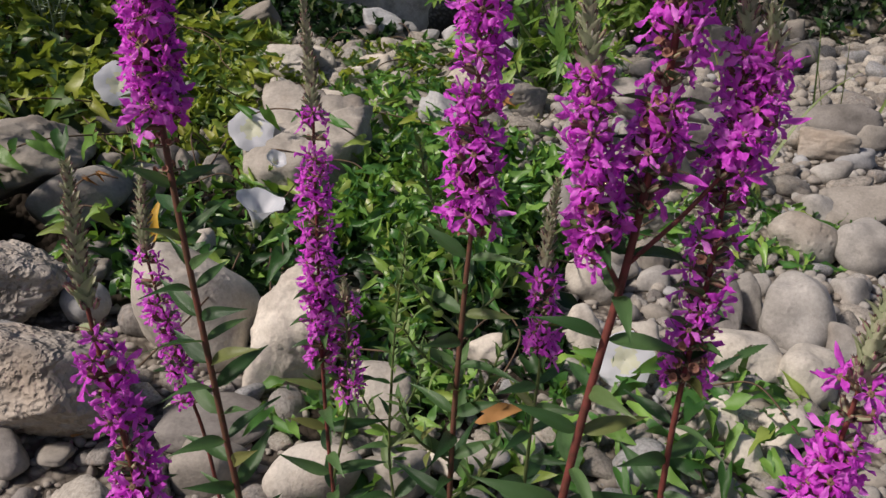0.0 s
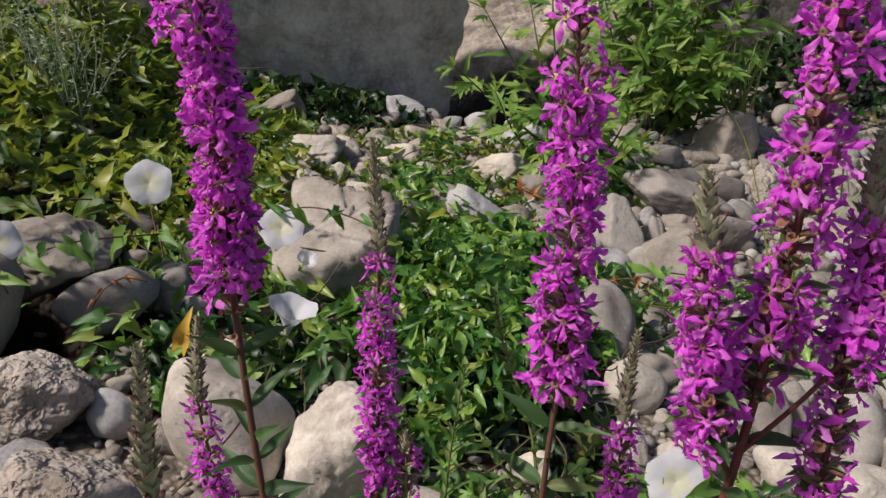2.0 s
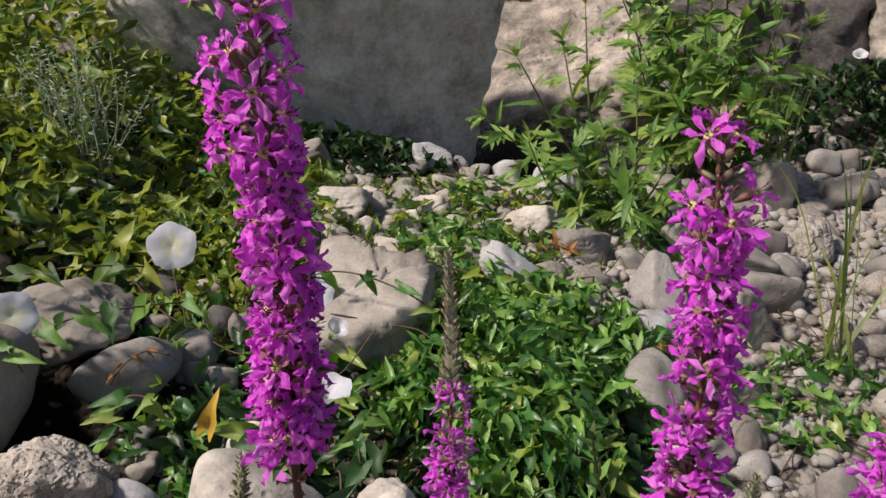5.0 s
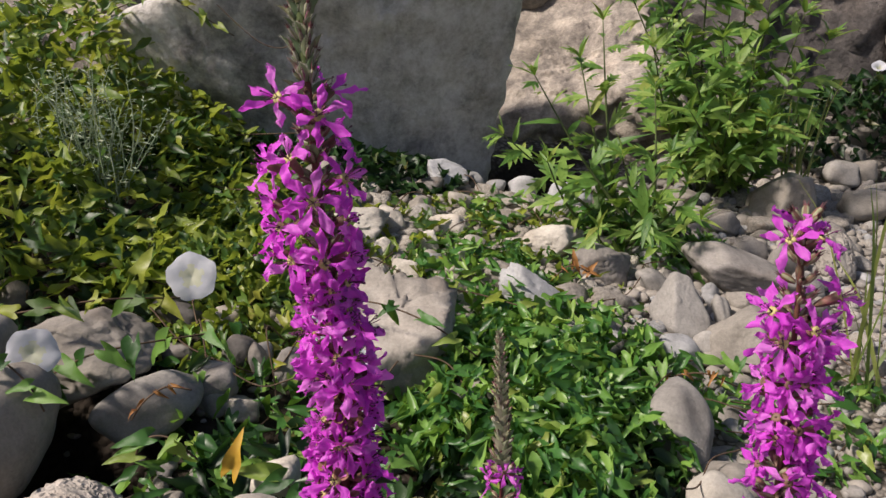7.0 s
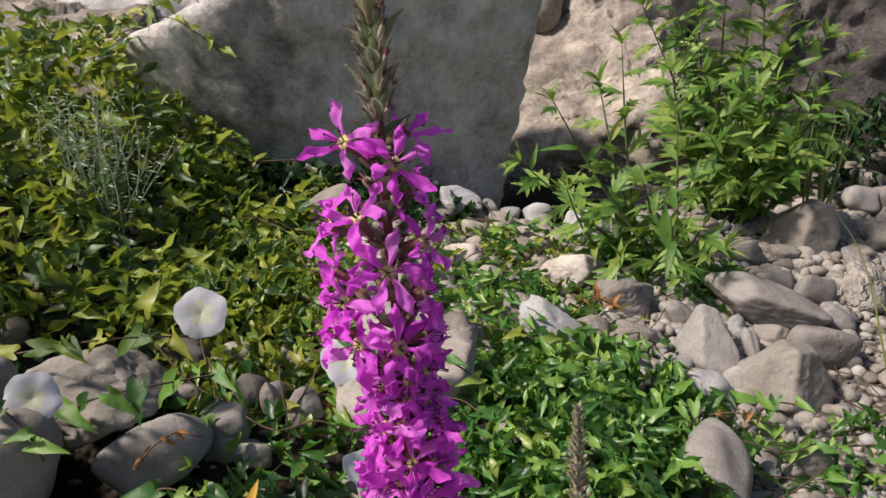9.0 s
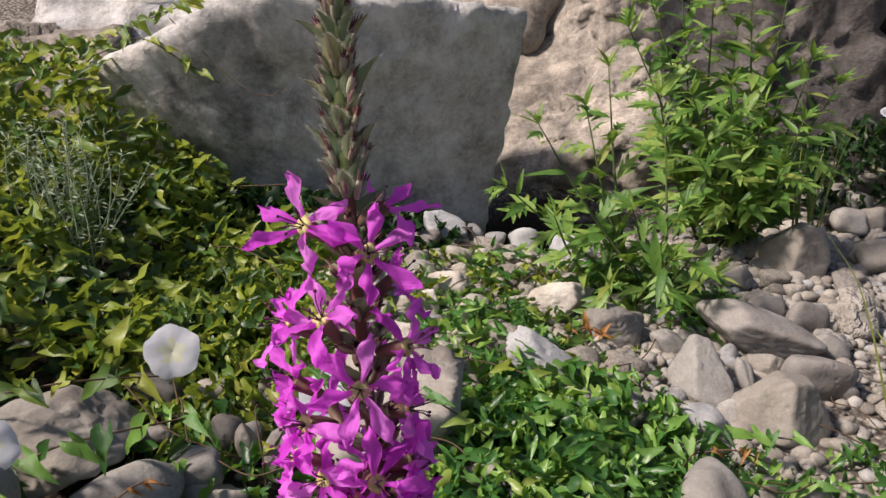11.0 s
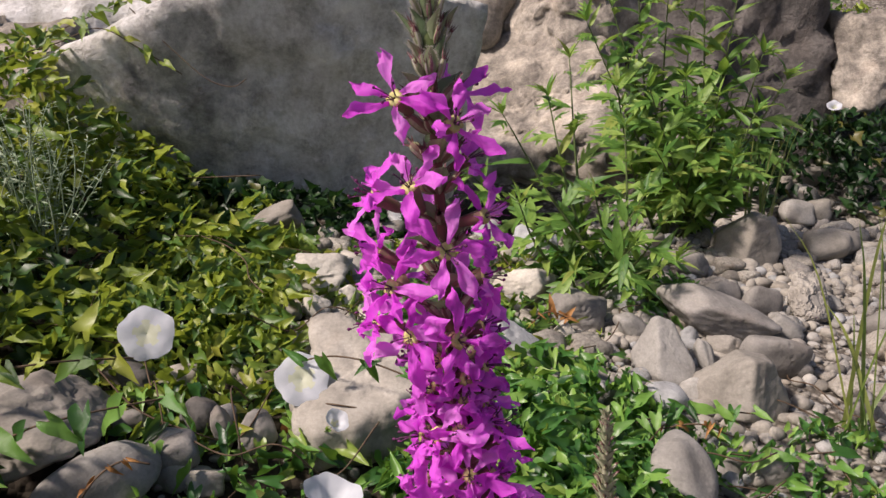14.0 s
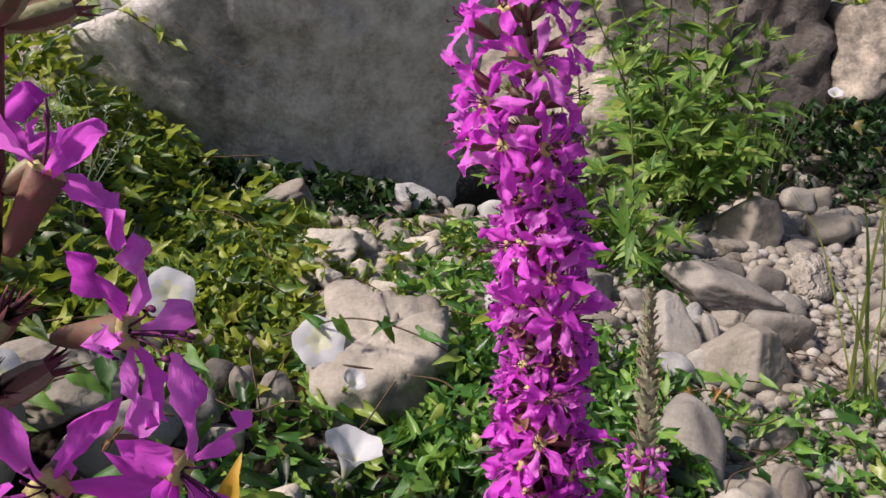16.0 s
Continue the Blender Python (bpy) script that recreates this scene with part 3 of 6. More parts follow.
stone(0.060, 1.930, 0.304, 0.040, 0.032, 0.034, 0, "smooth", "chalk", 488, -24)
stone(0.213, 1.075, 0.144, 0.084, 0.063, 0.080, 0, "egg", "chalk", 471, -34)
stone(0.174, 0.920, 0.140, 0.047, 0.035, 0.078, 0, "egg", "chalk", 472, -34)
stone(0.237, 0.916, 0.127, 0.063, 0.048, 0.060, 0, "smooth", "chalk", 473, -34)
stone(0.302, 0.788, 0.107, 0.047, 0.035, 0.056, 0, "angular", "chalk", 474, -34)
stone(0.315, 0.735, 0.098, 0.037, 0.027, 0.048, 0, "smooth", "chalk", 475, -34)
stone(0.370, 1.005, 0.134, 0.051, 0.038, 0.099, 0, "smooth", "grey", 477, -34)
stone(0.582, 1.095, 0.114, 0.053, 0.040, 0.045, 0, "smooth", "pale", 479, -24)
stone(0.870, 1.711, 0.172, 0.089, 0.067, 0.058, 0, "smooth", "tan", 480, -24)
stone(0.260, 0.748, 0.102, 0.044, 0.033, 0.039, 0, "rough", "chalk", 481, -34)
stone(0.302, 1.115, 0.126, 0.054, 0.040, 0.042, 0, "smooth", "pale", 482, -24)
stone(0.457, 1.111, 0.119, 0.027, 0.021, 0.036, 0, "smooth", "pale", 483, -34)
stone(-0.428, 1.164, 0.245, 0.058, 0.044, 0.077, 15, "smooth", "pale", 484, -34)
stone(-0.385, 1.245, 0.253, 0.037, 0.028, 0.056, 0, "smooth", "pale", 485, -34)
stone(-0.392, 1.157, 0.223, 0.059, 0.044, 0.040, 0, "rough", "chalk", 486, -24)
stone(-0.495, 1.245, 0.261, 0.049, 0.037, 0.032, 0, "smooth", "grey", 487, -24)
stone(-0.337, 1.237, 0.245, 0.048, 0.036, 0.059, 0, "rough", "grey", 488, -34)
stone(-0.461, 1.350, 0.276, 0.054, 0.041, 0.038, 0, "smooth", "tan", 489, -24)
stone(-0.774, 1.337, 0.314, 0.056, 0.042, 0.049, 0, "smooth", "grey", 490, -34)
stone(-0.108, 0.647, 0.141, 0.089, 0.067, 0.062, 0, "smooth", "chalk", 491, -24)
stone(-0.062, 0.752, 0.155, 0.074, 0.055, 0.079, 10, "smooth", "chalk", 492, -34)
stone(0.057, 0.878, 0.143, 0.053, 0.040, 0.040, 0, "smooth", "chalk", 493, -24)
stone(-0.212, 0.713, 0.155, 0.111, 0.083, 0.033, 0, "smooth", "grey", 494, -12)
stone(0.031, 0.692, 0.125, 0.084, 0.063, 0.042, 0, "rough", "chalk", 496, -12)
stone(-0.035, 0.659, 0.130, 0.065, 0.049, 0.049, 0, "smooth", "cream", 497, -24)


# ---- boulders ----
def boulder(x, y, z, size, cuts, mat, label, seed, level=5, sharp=20, ledge=None, wear=0.03):
    """A large block: a rounded box, cut by planes (normal, distance in metres from its middle) and weathered."""
    v = ICO[level][0]
    half = np.array(size) / 2
    planes = [(direction(*(s if k == a else 0 for k in range(3))), half[a]) for a in range(3) for s in (-1, 1)]
    planes += [(direction(*nrm), dist) for nrm, dist in cuts]
    v = carve(v, planes, sharp)
    off = Vector((seed * 3.1, seed * 5.7, seed * 2.3))
    for i in range(len(v)):
        q = Vector(v[i])
        out = q.normalized()
        bent = q + Vector((noise.noise(q * 6 + off), noise.noise(q * 6 - off), noise.noise(q * 6 + off * 2))) * 0.10
        k = wear * 1.3 * noise.noise(q * 3.0 + off) + wear * 0.9 * noise.fractal(q * 9.0 + off, 0.7, 2.1, 7)
        k += wear * 0.9 * (noise.cell(bent * 5.0 + off) - 0.5) + wear * 0.5 * (noise.cell(bent * 13.0 + off) - 0.5)
        k -= wear * 1.2 * max(0.0, noise.noise(q * 5.5 + off * 2) - 0.25)
        if ledge:
            lx, lz, rx, rz, deep = ledge
            under = (lz + 0.02 * noise.noise(q * 7 + off) - q.z) / rz
            if under > 0 and q.y < 0:
                k -= deep * math.exp(-((q.x - lx) / rx) ** 4 - under) * min(1.0, under * 4)
        v[i] += np.array(out * k)
    ob = new("boulder", mesh_of("boulder", v, ICO[level][1], mat))
    ob.location = (x, y, z)
    return tagged(ob, label, "boulder", "boulders of the bank")


boulder(-0.46, 2.49, 0.50, (1.20, 1.30, 0.92),
        [((0.08, -1, -0.38), 0.345), ((-0.414, -0.15, 0.91), 0.425), ((-0.924, -0.1, -0.38), 0.41), ((1, 0.45, -0.06), 0.312), ((0.05, 0.05, 1.0), 0.335),
         ((0.40, -1, -0.34), 0.375), ((-0.10, -1, -0.44), 0.355), ((0.02, -1, -0.30), 0.385), ((0, 1, 0.2), 0.10)],
        M_BOULDER, "huge grey weathered limestone boulder with a shaded front", 3, 6, 80, (-0.02, 0.225, 0.18, 0.14, 0.022), 0.009)
boulder(0.24, 2.86, 0.50, (0.60, 0.62, 0.72), [((-0.25, -0.50, 0.80), 0.13), ((-0.2, -1, 0.1), 0.29), ((0.5, -0.5, 0.7), 0.24)],
        M_SANDY, "cream sandy limestone boulder with a crumbling sunlit face", 8, 6, 16, None, 0.026)
boulder(0.40, 3.12, 0.90, (0.46, 0.40, 0.50), [((-0.8, -0.6, 0.1), 0.17), ((0.5, -0.85, 0.0), 0.17)],
        M_SANDY, "pale broken limestone block with a warm seam", 14, 5, 34, None, 0.028)
boulder(0.86, 3.00, 0.68, (0.66, 0.46, 0.86), [((0.1, -1, 0.1), 0.2), ((-0.7, -0.6, 0.2), 0.22)],
        M_STREAKY, "dark grey boulder behind the green shrub", 21, 5, 18, None, 0.025)
boulder(1.285, 2.86, 0.69, (0.24, 0.24, 0.30), [((-0.55, -0.7, 0.3), 0.085), ((0.75, -0.6, 0.2), 0.075), ((0.6, 0, -0.9), 0.1)],
        M_SANDY, "sharp wedge-shaped tan rock lit on one side", 27, 5, 30, None, 0.012)
boulder(1.56, 2.98, 0.55, (0.40, 0.36, 0.50), [((-0.2, -1, 0.2), 0.14)],
        M_BOULDER, "grey boulder in the shade of the bank", 33, 4, 18, None, 0.02)
boulder(-1.38, 2.80, 0.64, (0.60, 0.44, 0.36), [((0, -0.6, 0.8), 0.16)],
        M_SANDY, "low pale boulder beside weedy grass", 39, 5, 12, None, 0.02)
boulder(-1.05, 3.12, 0.86, (0.80, 0.50, 0.44), [((0, -0.8, 0.6), 0.19)],
        M_BOULDER, "grey boulder higher on the bank", 45, 4, 18, None, 0.03)
boulder(-0.25, 3.35, 0.92, (0.90, 0.60, 0.42), [((0, -0.8, 0.6), 0.2)],
        M_SANDY, "pale boulder higher on the bank", 51, 4, 18, None, 0.03)
boulder(0.78, 3.45, 0.92, (0.85, 0.60, 0.52), [((0, -0.8, 0.6), 0.2)],
        M_BOULDER, "grey boulder at the top of the bank", 57, 4, 18, None, 0.03)


def craggy_stone(x, y, z, size, cuts, hue, label, seed, wear):
    """A broken stone whose main faces are given: planes as for a boulder."""
    ob = boulder(x, y, z, size, cuts, STONES[hue], label, seed, 5, 30, None, wear)
    ob.name = "stone"
    FEET.append((x, y, size[0] / 2, size[1] / 2))
    return tagged(ob, label, "stone", "stones on the gravel bank")


craggy_stone(-0.203, 1.290, 0.283, (0.175, 0.16, 0.17), [((-0.06, -0.52, 0.85), 0.031), ((0.05, 0, 1), 0.076), ((0.45, -0.88, -0.10), 0.070), ((0.52, -0.10, 0.85), 0.082), ((-0.9, -0.2, 0.3), 0.09), ((0.2, -0.5, -0.8), 0.085)],
             "cream", "large chalky broken limestone slab with a sunlit sloping face", 61, 0.015)
# a stone beside the hollow between the big stones
stone(-0.680, 1.055, 0.305, 0.11, 0.11, 0.15, 0, "smooth", "grey", 310)


# ---- pebbles ----
prnd = random.Random(5)


def free(x, y, r, slack=0.9):
    for sx, sy, a, b in FEET:
        if ((x - sx) / (a * slack + r * 0.6)) ** 2 + ((y - sy) / (b * slack + r * 0.6)) ** 2 < 1:
            return False
    return True


PEBBLES = [mesh_of("pebble", stone_verts(k, 900 + i, 3, (1.0, 0.8, 0.6)), ICO[3][1], m)
           for i, (k, m) in enumerate([("smooth", M_PALE), ("smooth", M_CREAM), ("smooth", M_GREY), ("smooth", M_BLUE), ("rough", M_CREAM),
                                       ("smooth", M_TAN), ("angular", M_TAN), ("smooth", M_GREY), ("rough", M_GREY), ("angular", M_CREAM), ("rough", M_PALE), ("angular", M_GREY)])]


CHALKY = PEBBLES[:6] + [mesh_of("pebble", stone_verts(k, 950 + i, 3, (1.0, 0.8, 0.6)), ICO[3][1], M_CHALK) for i, k in enumerate(("smooth", "rough", "angular", "rough", "smooth"))]


def pebbles(count, x0, x1, y0, y1, r0, r1, forms=PEBBLES):
    made = 0
    for _ in range(count * 6):
        if made >= count:
            break
        x, y = prnd.uniform(x0, x1), prnd.uniform(y0, y1)
        r = r0 + (r1 - r0) * prnd.random() ** 2
        if not free(x, y, r):
            continue
        FEET.append((x, y, r * 0.8, r * 0.8))
        s = 2 * r
        z = lie(x, y) + s * 0.16
        child("pebble", prnd.choice(forms), ground, pose(x, y, z, prnd.uniform(-20, 20), prnd.uniform(-20, 20), prnd.uniform(0, 360)) @ Matrix.Diagonal((s, s, s * prnd.uniform(0.8, 1.3), 1)))
        made += 1


pebbles(95, 0.16, 0.75, 0.66, 1.25, 0.010, 0.032)
pebbles(85, 0.22, 1.05, 1.25, 2.20, 0.014, 0.042)
pebbles(35, -0.12, 0.16, 0.62, 0.86, 0.008, 0.020)
pebbles(45, -0.32, 0.34, 0.56, 0.86, 0.016, 0.045, CHALKY)
pebbles(30, -0.62, -0.18, 0.62, 1.20, 0.010, 0.030)
pebbles(120, -0.34, 0.32, 1.42, 2.04, 0.016, 0.048, CHALKY)
pebbles(80, 0.45, 1.35, 1.95, 2.60, 0.020, 0.055, CHALKY)
pebbles(60, 0.70, 1.55, 2.40, 2.95, 0.025, 0.065, CHALKY)


def gravel(name, count, x0, x1, y0, y1, r0, r1, mat, seed):
    """Small gravel that nobody could count, as one mesh."""
    g = np.random.default_rng(seed)
    base, tris = ICO[2]
    tris = np.array(tris)
    vs, fs, n = [], [], 0
    for _ in range(count):
        x, y = g.uniform(x0, x1), g.uniform(y0, y1)
        r = r0 + (r1 - r0) * g.random() ** 2.2
        if ((x + 0.572) / 0.10) ** 2 + ((y - 1.085) / 0.11) ** 2 < 1:
            continue
        a = g.uniform(0, 2 * math.pi)
        q = base * (1 + 0.18 * np.sin(base[:, [1, 2, 0]] * g.uniform(1.5, 3.5) + g.uniform(0, 6, 3)))
        q = q * np.array([1, g.uniform(0.65, 0.95), g.uniform(0.5, 0.8)]) * r
        c, s = math.cos(a), math.sin(a)
        q = np.stack([q[:, 0] * c - q[:, 1] * s, q[:, 0] * s + q[:, 1] * c, q[:, 2]], axis=1)
        q += np.array([x, y, rough_lie(x, y) + r * 0.25])
        vs.append(q)
        fs.append(tris + n)
        n += len(base)
    ob = new(name, mesh_of(name, np.concatenate(vs), np.concatenate(fs).tolist(), mat))
    return tagged(ob, "loose fine limestone gravel filling gaps between stones", "gravel", kind="stuff")


gravel("gravel", 2000, 0.15, 1.25, 0.60, 2.35, 0.005, 0.020, M_CREAM, 1)
gravel("gravel", 1800, 0.15, 1.25, 0.60, 2.35, 0.005, 0.018, M_PALE, 2)
gravel("gravel", 900, 0.15, 1.25, 0.60, 2.35, 0.005, 0.018, M_BLUE, 8)
gravel("gravel", 900, -0.40, 0.30, 0.60, 1.00, 0.003, 0.009, M_TAN, 3)
gravel("gravel", 1900, -0.40, 0.40, 1.35, 2.08, 0.005, 0.022, M_CREAM, 4)
gravel("gravel", 1100, 0.45, 1.40, 1.90, 2.65, 0.006, 0.024, M_CREAM, 9)
gravel("gravel", 500, -0.75, -0.15, 0.60, 1.25, 0.004, 0.012, M_GREY, 6)


# ---- leaves ----
EDGE = [(0.13, -0.20), (0.21, -0.27), (0.28, -0.17), (0.27, 0.0), (0.255, 0.18), (0.21, 0.38), (0.15, 0.58), (0.08, 0.80)]
ARROW = ([(0, 0), (0, 0.18), (0, 0.38), (0, 0.58), (0, 0.80), (0, 1)] + EDGE + [(-x, y) for x, y in EDGE],
         [(0, 6, 7), (0, 7, 8), (0, 8, 9), (0, 9, 10, 1), (1, 10, 11, 2), (2, 11, 12, 3), (3, 12, 13, 4), (4, 13, 5),
          (0, 15, 14), (0, 16, 15), (0, 17, 16), (0, 1, 18, 17), (1, 2, 19, 18), (2, 3, 20, 19), (3, 4, 21, 20), (4, 5, 21)])
LANCE = ([(0, 0), (0, 0.2), (0, 0.45), (0, 0.72), (0, 1), (0.075, 0.18), (0.125, 0.42), (0.085, 0.72), (-0.075, 0.18), (-0.125, 0.42), (-0.085, 0.72)],
         [(0, 5, 1), (1, 5, 6, 2), (2, 6, 7, 3), (3, 7, 4), (0, 1, 8), (1, 2, 9, 8), (2, 3, 10, 9), (3, 4, 10)])
IVY = ([(0, 0), (0, 0.35), (0, 1), (0.30, -0.18), (0.50, 0.22), (0.26, 0.42), (-0.30, -0.18), (-0.50, 0.22), (-0.26, 0.42)],
       [(0, 3, 4), (0, 4, 5, 1), (1, 5, 2), (0, 7, 6), (0, 1, 8, 7), (1, 2, 8)])


def unit(a):
    return a / np.maximum(np.linalg.norm(a, axis=1, keepdims=True), 1e-9)


def leaf_cloud(name, form, at, tip, up, size, wide, fold, curl, mat):
    """One mesh of many leaves: each with its foot, tip direction, upper side, length, width, fold and curl."""
    flat = np.array(form[0], dtype=float)
    t = unit(tip)
    nrm = unit(up - t * np.sum(up * t, axis=1, keepdims=True))
    b = np.cross(t, nrm)
    X, Y = flat[:, 0], flat[:, 1]
    z = fold[:, None] * np.abs(X)[None] - curl[:, None] * Y[None] ** 2 + 0.42 * np.abs(X)[None] * np.sin(8 * Y[None] + 40 * fold[:, None] + 2 * np.sign(X)[None])
    v = at[:, None] + size[:, None, None] * (t[:, None] * Y[None, :, None] + b[:, None] * (X[None] * wide[:, None])[..., None] + nrm[:, None] * z[..., None])
    k = len(flat)
    faces = [tuple(i * k + j for j in f) for i in range(len(at)) for f in form[1]]
    return mesh_of(name, v.reshape(-1, 3), faces, mat)


GROUPED = {}
GREEN, SUNNY, SHADY, TOP = "green", "sunny", "shady", "top"


def leaf_patch(seed, count, middle, radii, low, high, size0, size1, mat, key, form=ARROW, keep_off=0.85, droop=0.35, mound=None, core=2.0, stand=0.0):
    """Leaves over an oval of ground. mound(x, y): the height to which they pile up."""
    g = np.random.default_rng(seed)
    at = []
    for _ in range(count * 8):
        if len(at) >= count:
            break
        a, r = g.uniform(0, 2 * math.pi), math.sqrt(g.random())
        x, y = middle[0] + radii[0] * r * math.cos(a), middle[1] + radii[1] * r * math.sin(a)
        if noise.noise((x * 7 + seed, y * 7, 1.7)) < -0.22 + 0.35 * (r ** core - 0.6):
            continue
        if ((x + 0.572) / 0.09) ** 2 + ((y - 1.075) / 0.09) ** 2 < 1:
            continue
        if keep_off and g.random() < keep_off and not free(x, y, 0.0, 0.95):
            continue
        top = mound(x, y) if mound else high * (1 - 0.75 * r ** core)
        k = 1 - (1 - g.random()) ** 1.8
        at.append((x, y, lie(x, y) + low + (max(top, 0.004) - low) * k))
    at = np.array(at)
    n = len(at)
    a = g.uniform(0, 2 * math.pi, n)
    tip = np.stack([np.cos(a), np.sin(a) - 0.25, g.normal(stand - droop, 0.65, n)], axis=1)
    up = np.stack([g.normal(-0.15, 0.95, n), g.normal(-0.45, 0.95, n), np.full(n, 0.9)], axis=1)
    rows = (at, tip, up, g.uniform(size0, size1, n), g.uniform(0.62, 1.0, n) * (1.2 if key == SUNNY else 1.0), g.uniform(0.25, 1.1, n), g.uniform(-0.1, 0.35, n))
    GROUPED.setdefault((key, mat.name, form is ARROW), []).append(rows)


def bank_mound(x, y):
    s = min(max((-0.50 - x) / 0.42, 0), 1)
    t = min(max((y - 1.25) / 0.6, 0), 1)
    return 0.05 + 0.27 * s * s * (3 - 2 * s) * (0.35 + 0.65 * t) + 0.05 * noise.noise((x * 6, y * 6, 2.0))


leaf_patch(101, 1500, (0.02, 1.12), (0.20, 0.36), 0.0, 0.11, 0.021, 0.039, M_BIND, GREEN)
leaf_patch(131, 280, (-0.07, 1.56), (0.15, 0.20), 0.0, 0.06, 0.024, 0.040, M_BIND, GREEN, keep_off=0.75)
leaf_patch(132, 110, (-0.02, 1.86), (0.22, 0.18), 0.0, 0.06, 0.022, 0.036, M_BIND, GREEN, keep_off=0.75)
leaf_patch(102, 380, (0.08, 1.38), (0.20, 0.16), 0.0, 0.075, 0.024, 0.042, M_BIND, GREEN)
# Arrow leaves in the ivy's dark green are the painted shade between bindweed leaves.
leaf_patch(121, 520, (0.03, 1.12), (0.19, 0.34), 0.0, 0.05, 0.026, 0.046, M_IVY_SHADE, GREEN)
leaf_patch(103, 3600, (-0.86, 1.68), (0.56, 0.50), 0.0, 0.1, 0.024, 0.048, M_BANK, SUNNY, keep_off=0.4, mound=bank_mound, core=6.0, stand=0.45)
leaf_patch(122, 1000, (-0.80, 1.68), (0.58, 0.46), -0.01, 0.03, 0.026, 0.042, M_IVY_SHADE, SUNNY, keep_off=0.4, core=6.0)
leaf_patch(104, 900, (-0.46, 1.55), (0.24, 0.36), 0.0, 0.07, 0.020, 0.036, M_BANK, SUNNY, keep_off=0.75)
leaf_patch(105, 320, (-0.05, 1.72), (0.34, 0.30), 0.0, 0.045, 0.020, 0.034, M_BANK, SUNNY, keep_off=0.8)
leaf_patch(123, 130, (0.00, 1.60), (0.30, 0.24), 0.0, 0.045, 0.020, 0.036, M_BIND, GREEN, keep_off=0.8)
leaf_patch(106, 520, (-0.46, 2.06), (0.42, 0.10), 0.0, 0.075, 0.024, 0.040, M_IVY_SHADE, SHADY, IVY, 0.5, 0.1)
leaf_patch(107, 280, (-0.40, 1.14), (0.26, 0.24), 0.0, 0.055, 0.026, 0.042, M_BIND, GREEN, keep_off=0.8)
leaf_patch(124, 130, (-0.28, 1.02), (0.14, 0.12), 0.0, 0.08, 0.028, 0.046, M_IVY_SHADE, GREEN, keep_off=0.8)
leaf_patch(108, 260, (0.42, 1.28), (0.28, 0.14), 0.0, 0.045, 0.022, 0.036, M_BIND, GREEN, keep_off=0.6)
leaf_patch(109, 150, (0.27, 0.78), (0.20, 0.14), 0.0, 0.05, 0.024, 0.040, M_BIND, GREEN, keep_off=0.6)
leaf_patch(110, 110, (-0.02, 0.70), (0.20, 0.10), 0.0, 0.05, 0.022, 0.036, M_BIND, GREEN, keep_off=0.6)
leaf_patch(111, 240, (0.24, 1.84), (0.20, 0.16), 0.0, 0.08, 0.022, 0.036, M_BIND, GREEN, keep_off=0.6)
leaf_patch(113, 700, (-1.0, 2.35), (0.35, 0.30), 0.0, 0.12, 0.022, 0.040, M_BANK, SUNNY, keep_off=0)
leaf_patch(114, 800, (1.14, 2.66), (0.44, 0.14), 0.0, 0.26, 0.024, 0.044, M_IVY_SHADE, SHADY, IVY, 0.2)
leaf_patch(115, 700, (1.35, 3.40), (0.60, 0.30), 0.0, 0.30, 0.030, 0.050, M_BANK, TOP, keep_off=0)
LEAF_LABELS = {GREEN: "glossy green bindweed leaves trailing over stones", SUNNY: "sunlit yellow-green bindweed covering the stony bank",
               SHADY: "dark ivy leaves in the shade of the boulders", TOP: "sunlit green weeds on top of the bank"}


def one_leaf(name, form, length, wide, fold, curl, mat):
    return leaf_cloud(name, form, np.zeros((1, 3)), np.array([[0, 1.0, 0]]), np.array([[0, 0, 1.0]]), np.array([length]), np.array([wide]), np.array([fold]), np.array([curl]), mat)


SINGLE = {m.name: [one_leaf("leaf", ARROW, 1.0, 1.0, 0.15 + 0.15 * k, (-0.05, 0.1, 0.3, 0.2, 0.0, 0.35)[k], m) for k in range(6)] for m in (M_BIND, M_BANK)}


def creeping(key, mat_name, arrow, rows):
    """A creeping plant: its leaves nearest the open side one by one, the rest as one mesh."""
    cols = [np.concatenate(c) for c in zip(*rows)]
    label = ("leaves painted shade-dark under " if arrow and mat_name == M_IVY_SHADE.name else "") + LEAF_LABELS[key]
    name = "bindweed" if arrow else "ivy"
    if mat_name not in SINGLE or key not in (GREEN, SUNNY):
        me = leaf_cloud("leaves", ARROW if arrow else IVY, *cols, bpy.data.materials[mat_name])
        return tagged(new(name, me), label, "creeping plant", kind="stuff")
    top = tagged(new(name), label, "creeping plant")
    at, tip, up, size, wide, fold, curl = cols
    order = np.argsort(at[:, 1] - 0.8 * at[:, 2])
    single = order[:300]
    t = unit(tip)
    nrm = unit(up - t * np.sum(up * t, axis=1, keepdims=True))
    b = np.cross(t, nrm)
    for k in single:
        m = Matrix((Vector(b[k]) * (size[k] * wide[k]), Vector(t[k]) * size[k], Vector(nrm[k]) * size[k])).transposed().to_4x4()
        m.translation = Vector(at[k])
        child("leaf", SINGLE[mat_name][int(k) % 6], top, m)
    rest = [col[order[300:]] for col in cols]
    tagged(child("leaves", leaf_cloud("leaves", ARROW, *rest, bpy.data.materials[mat_name]), top), "dense " + label, kind="stuff")
    return top


for (key, mat_name, arrow), rows in GROUPED.items():
    creeping(key, mat_name, arrow, rows)


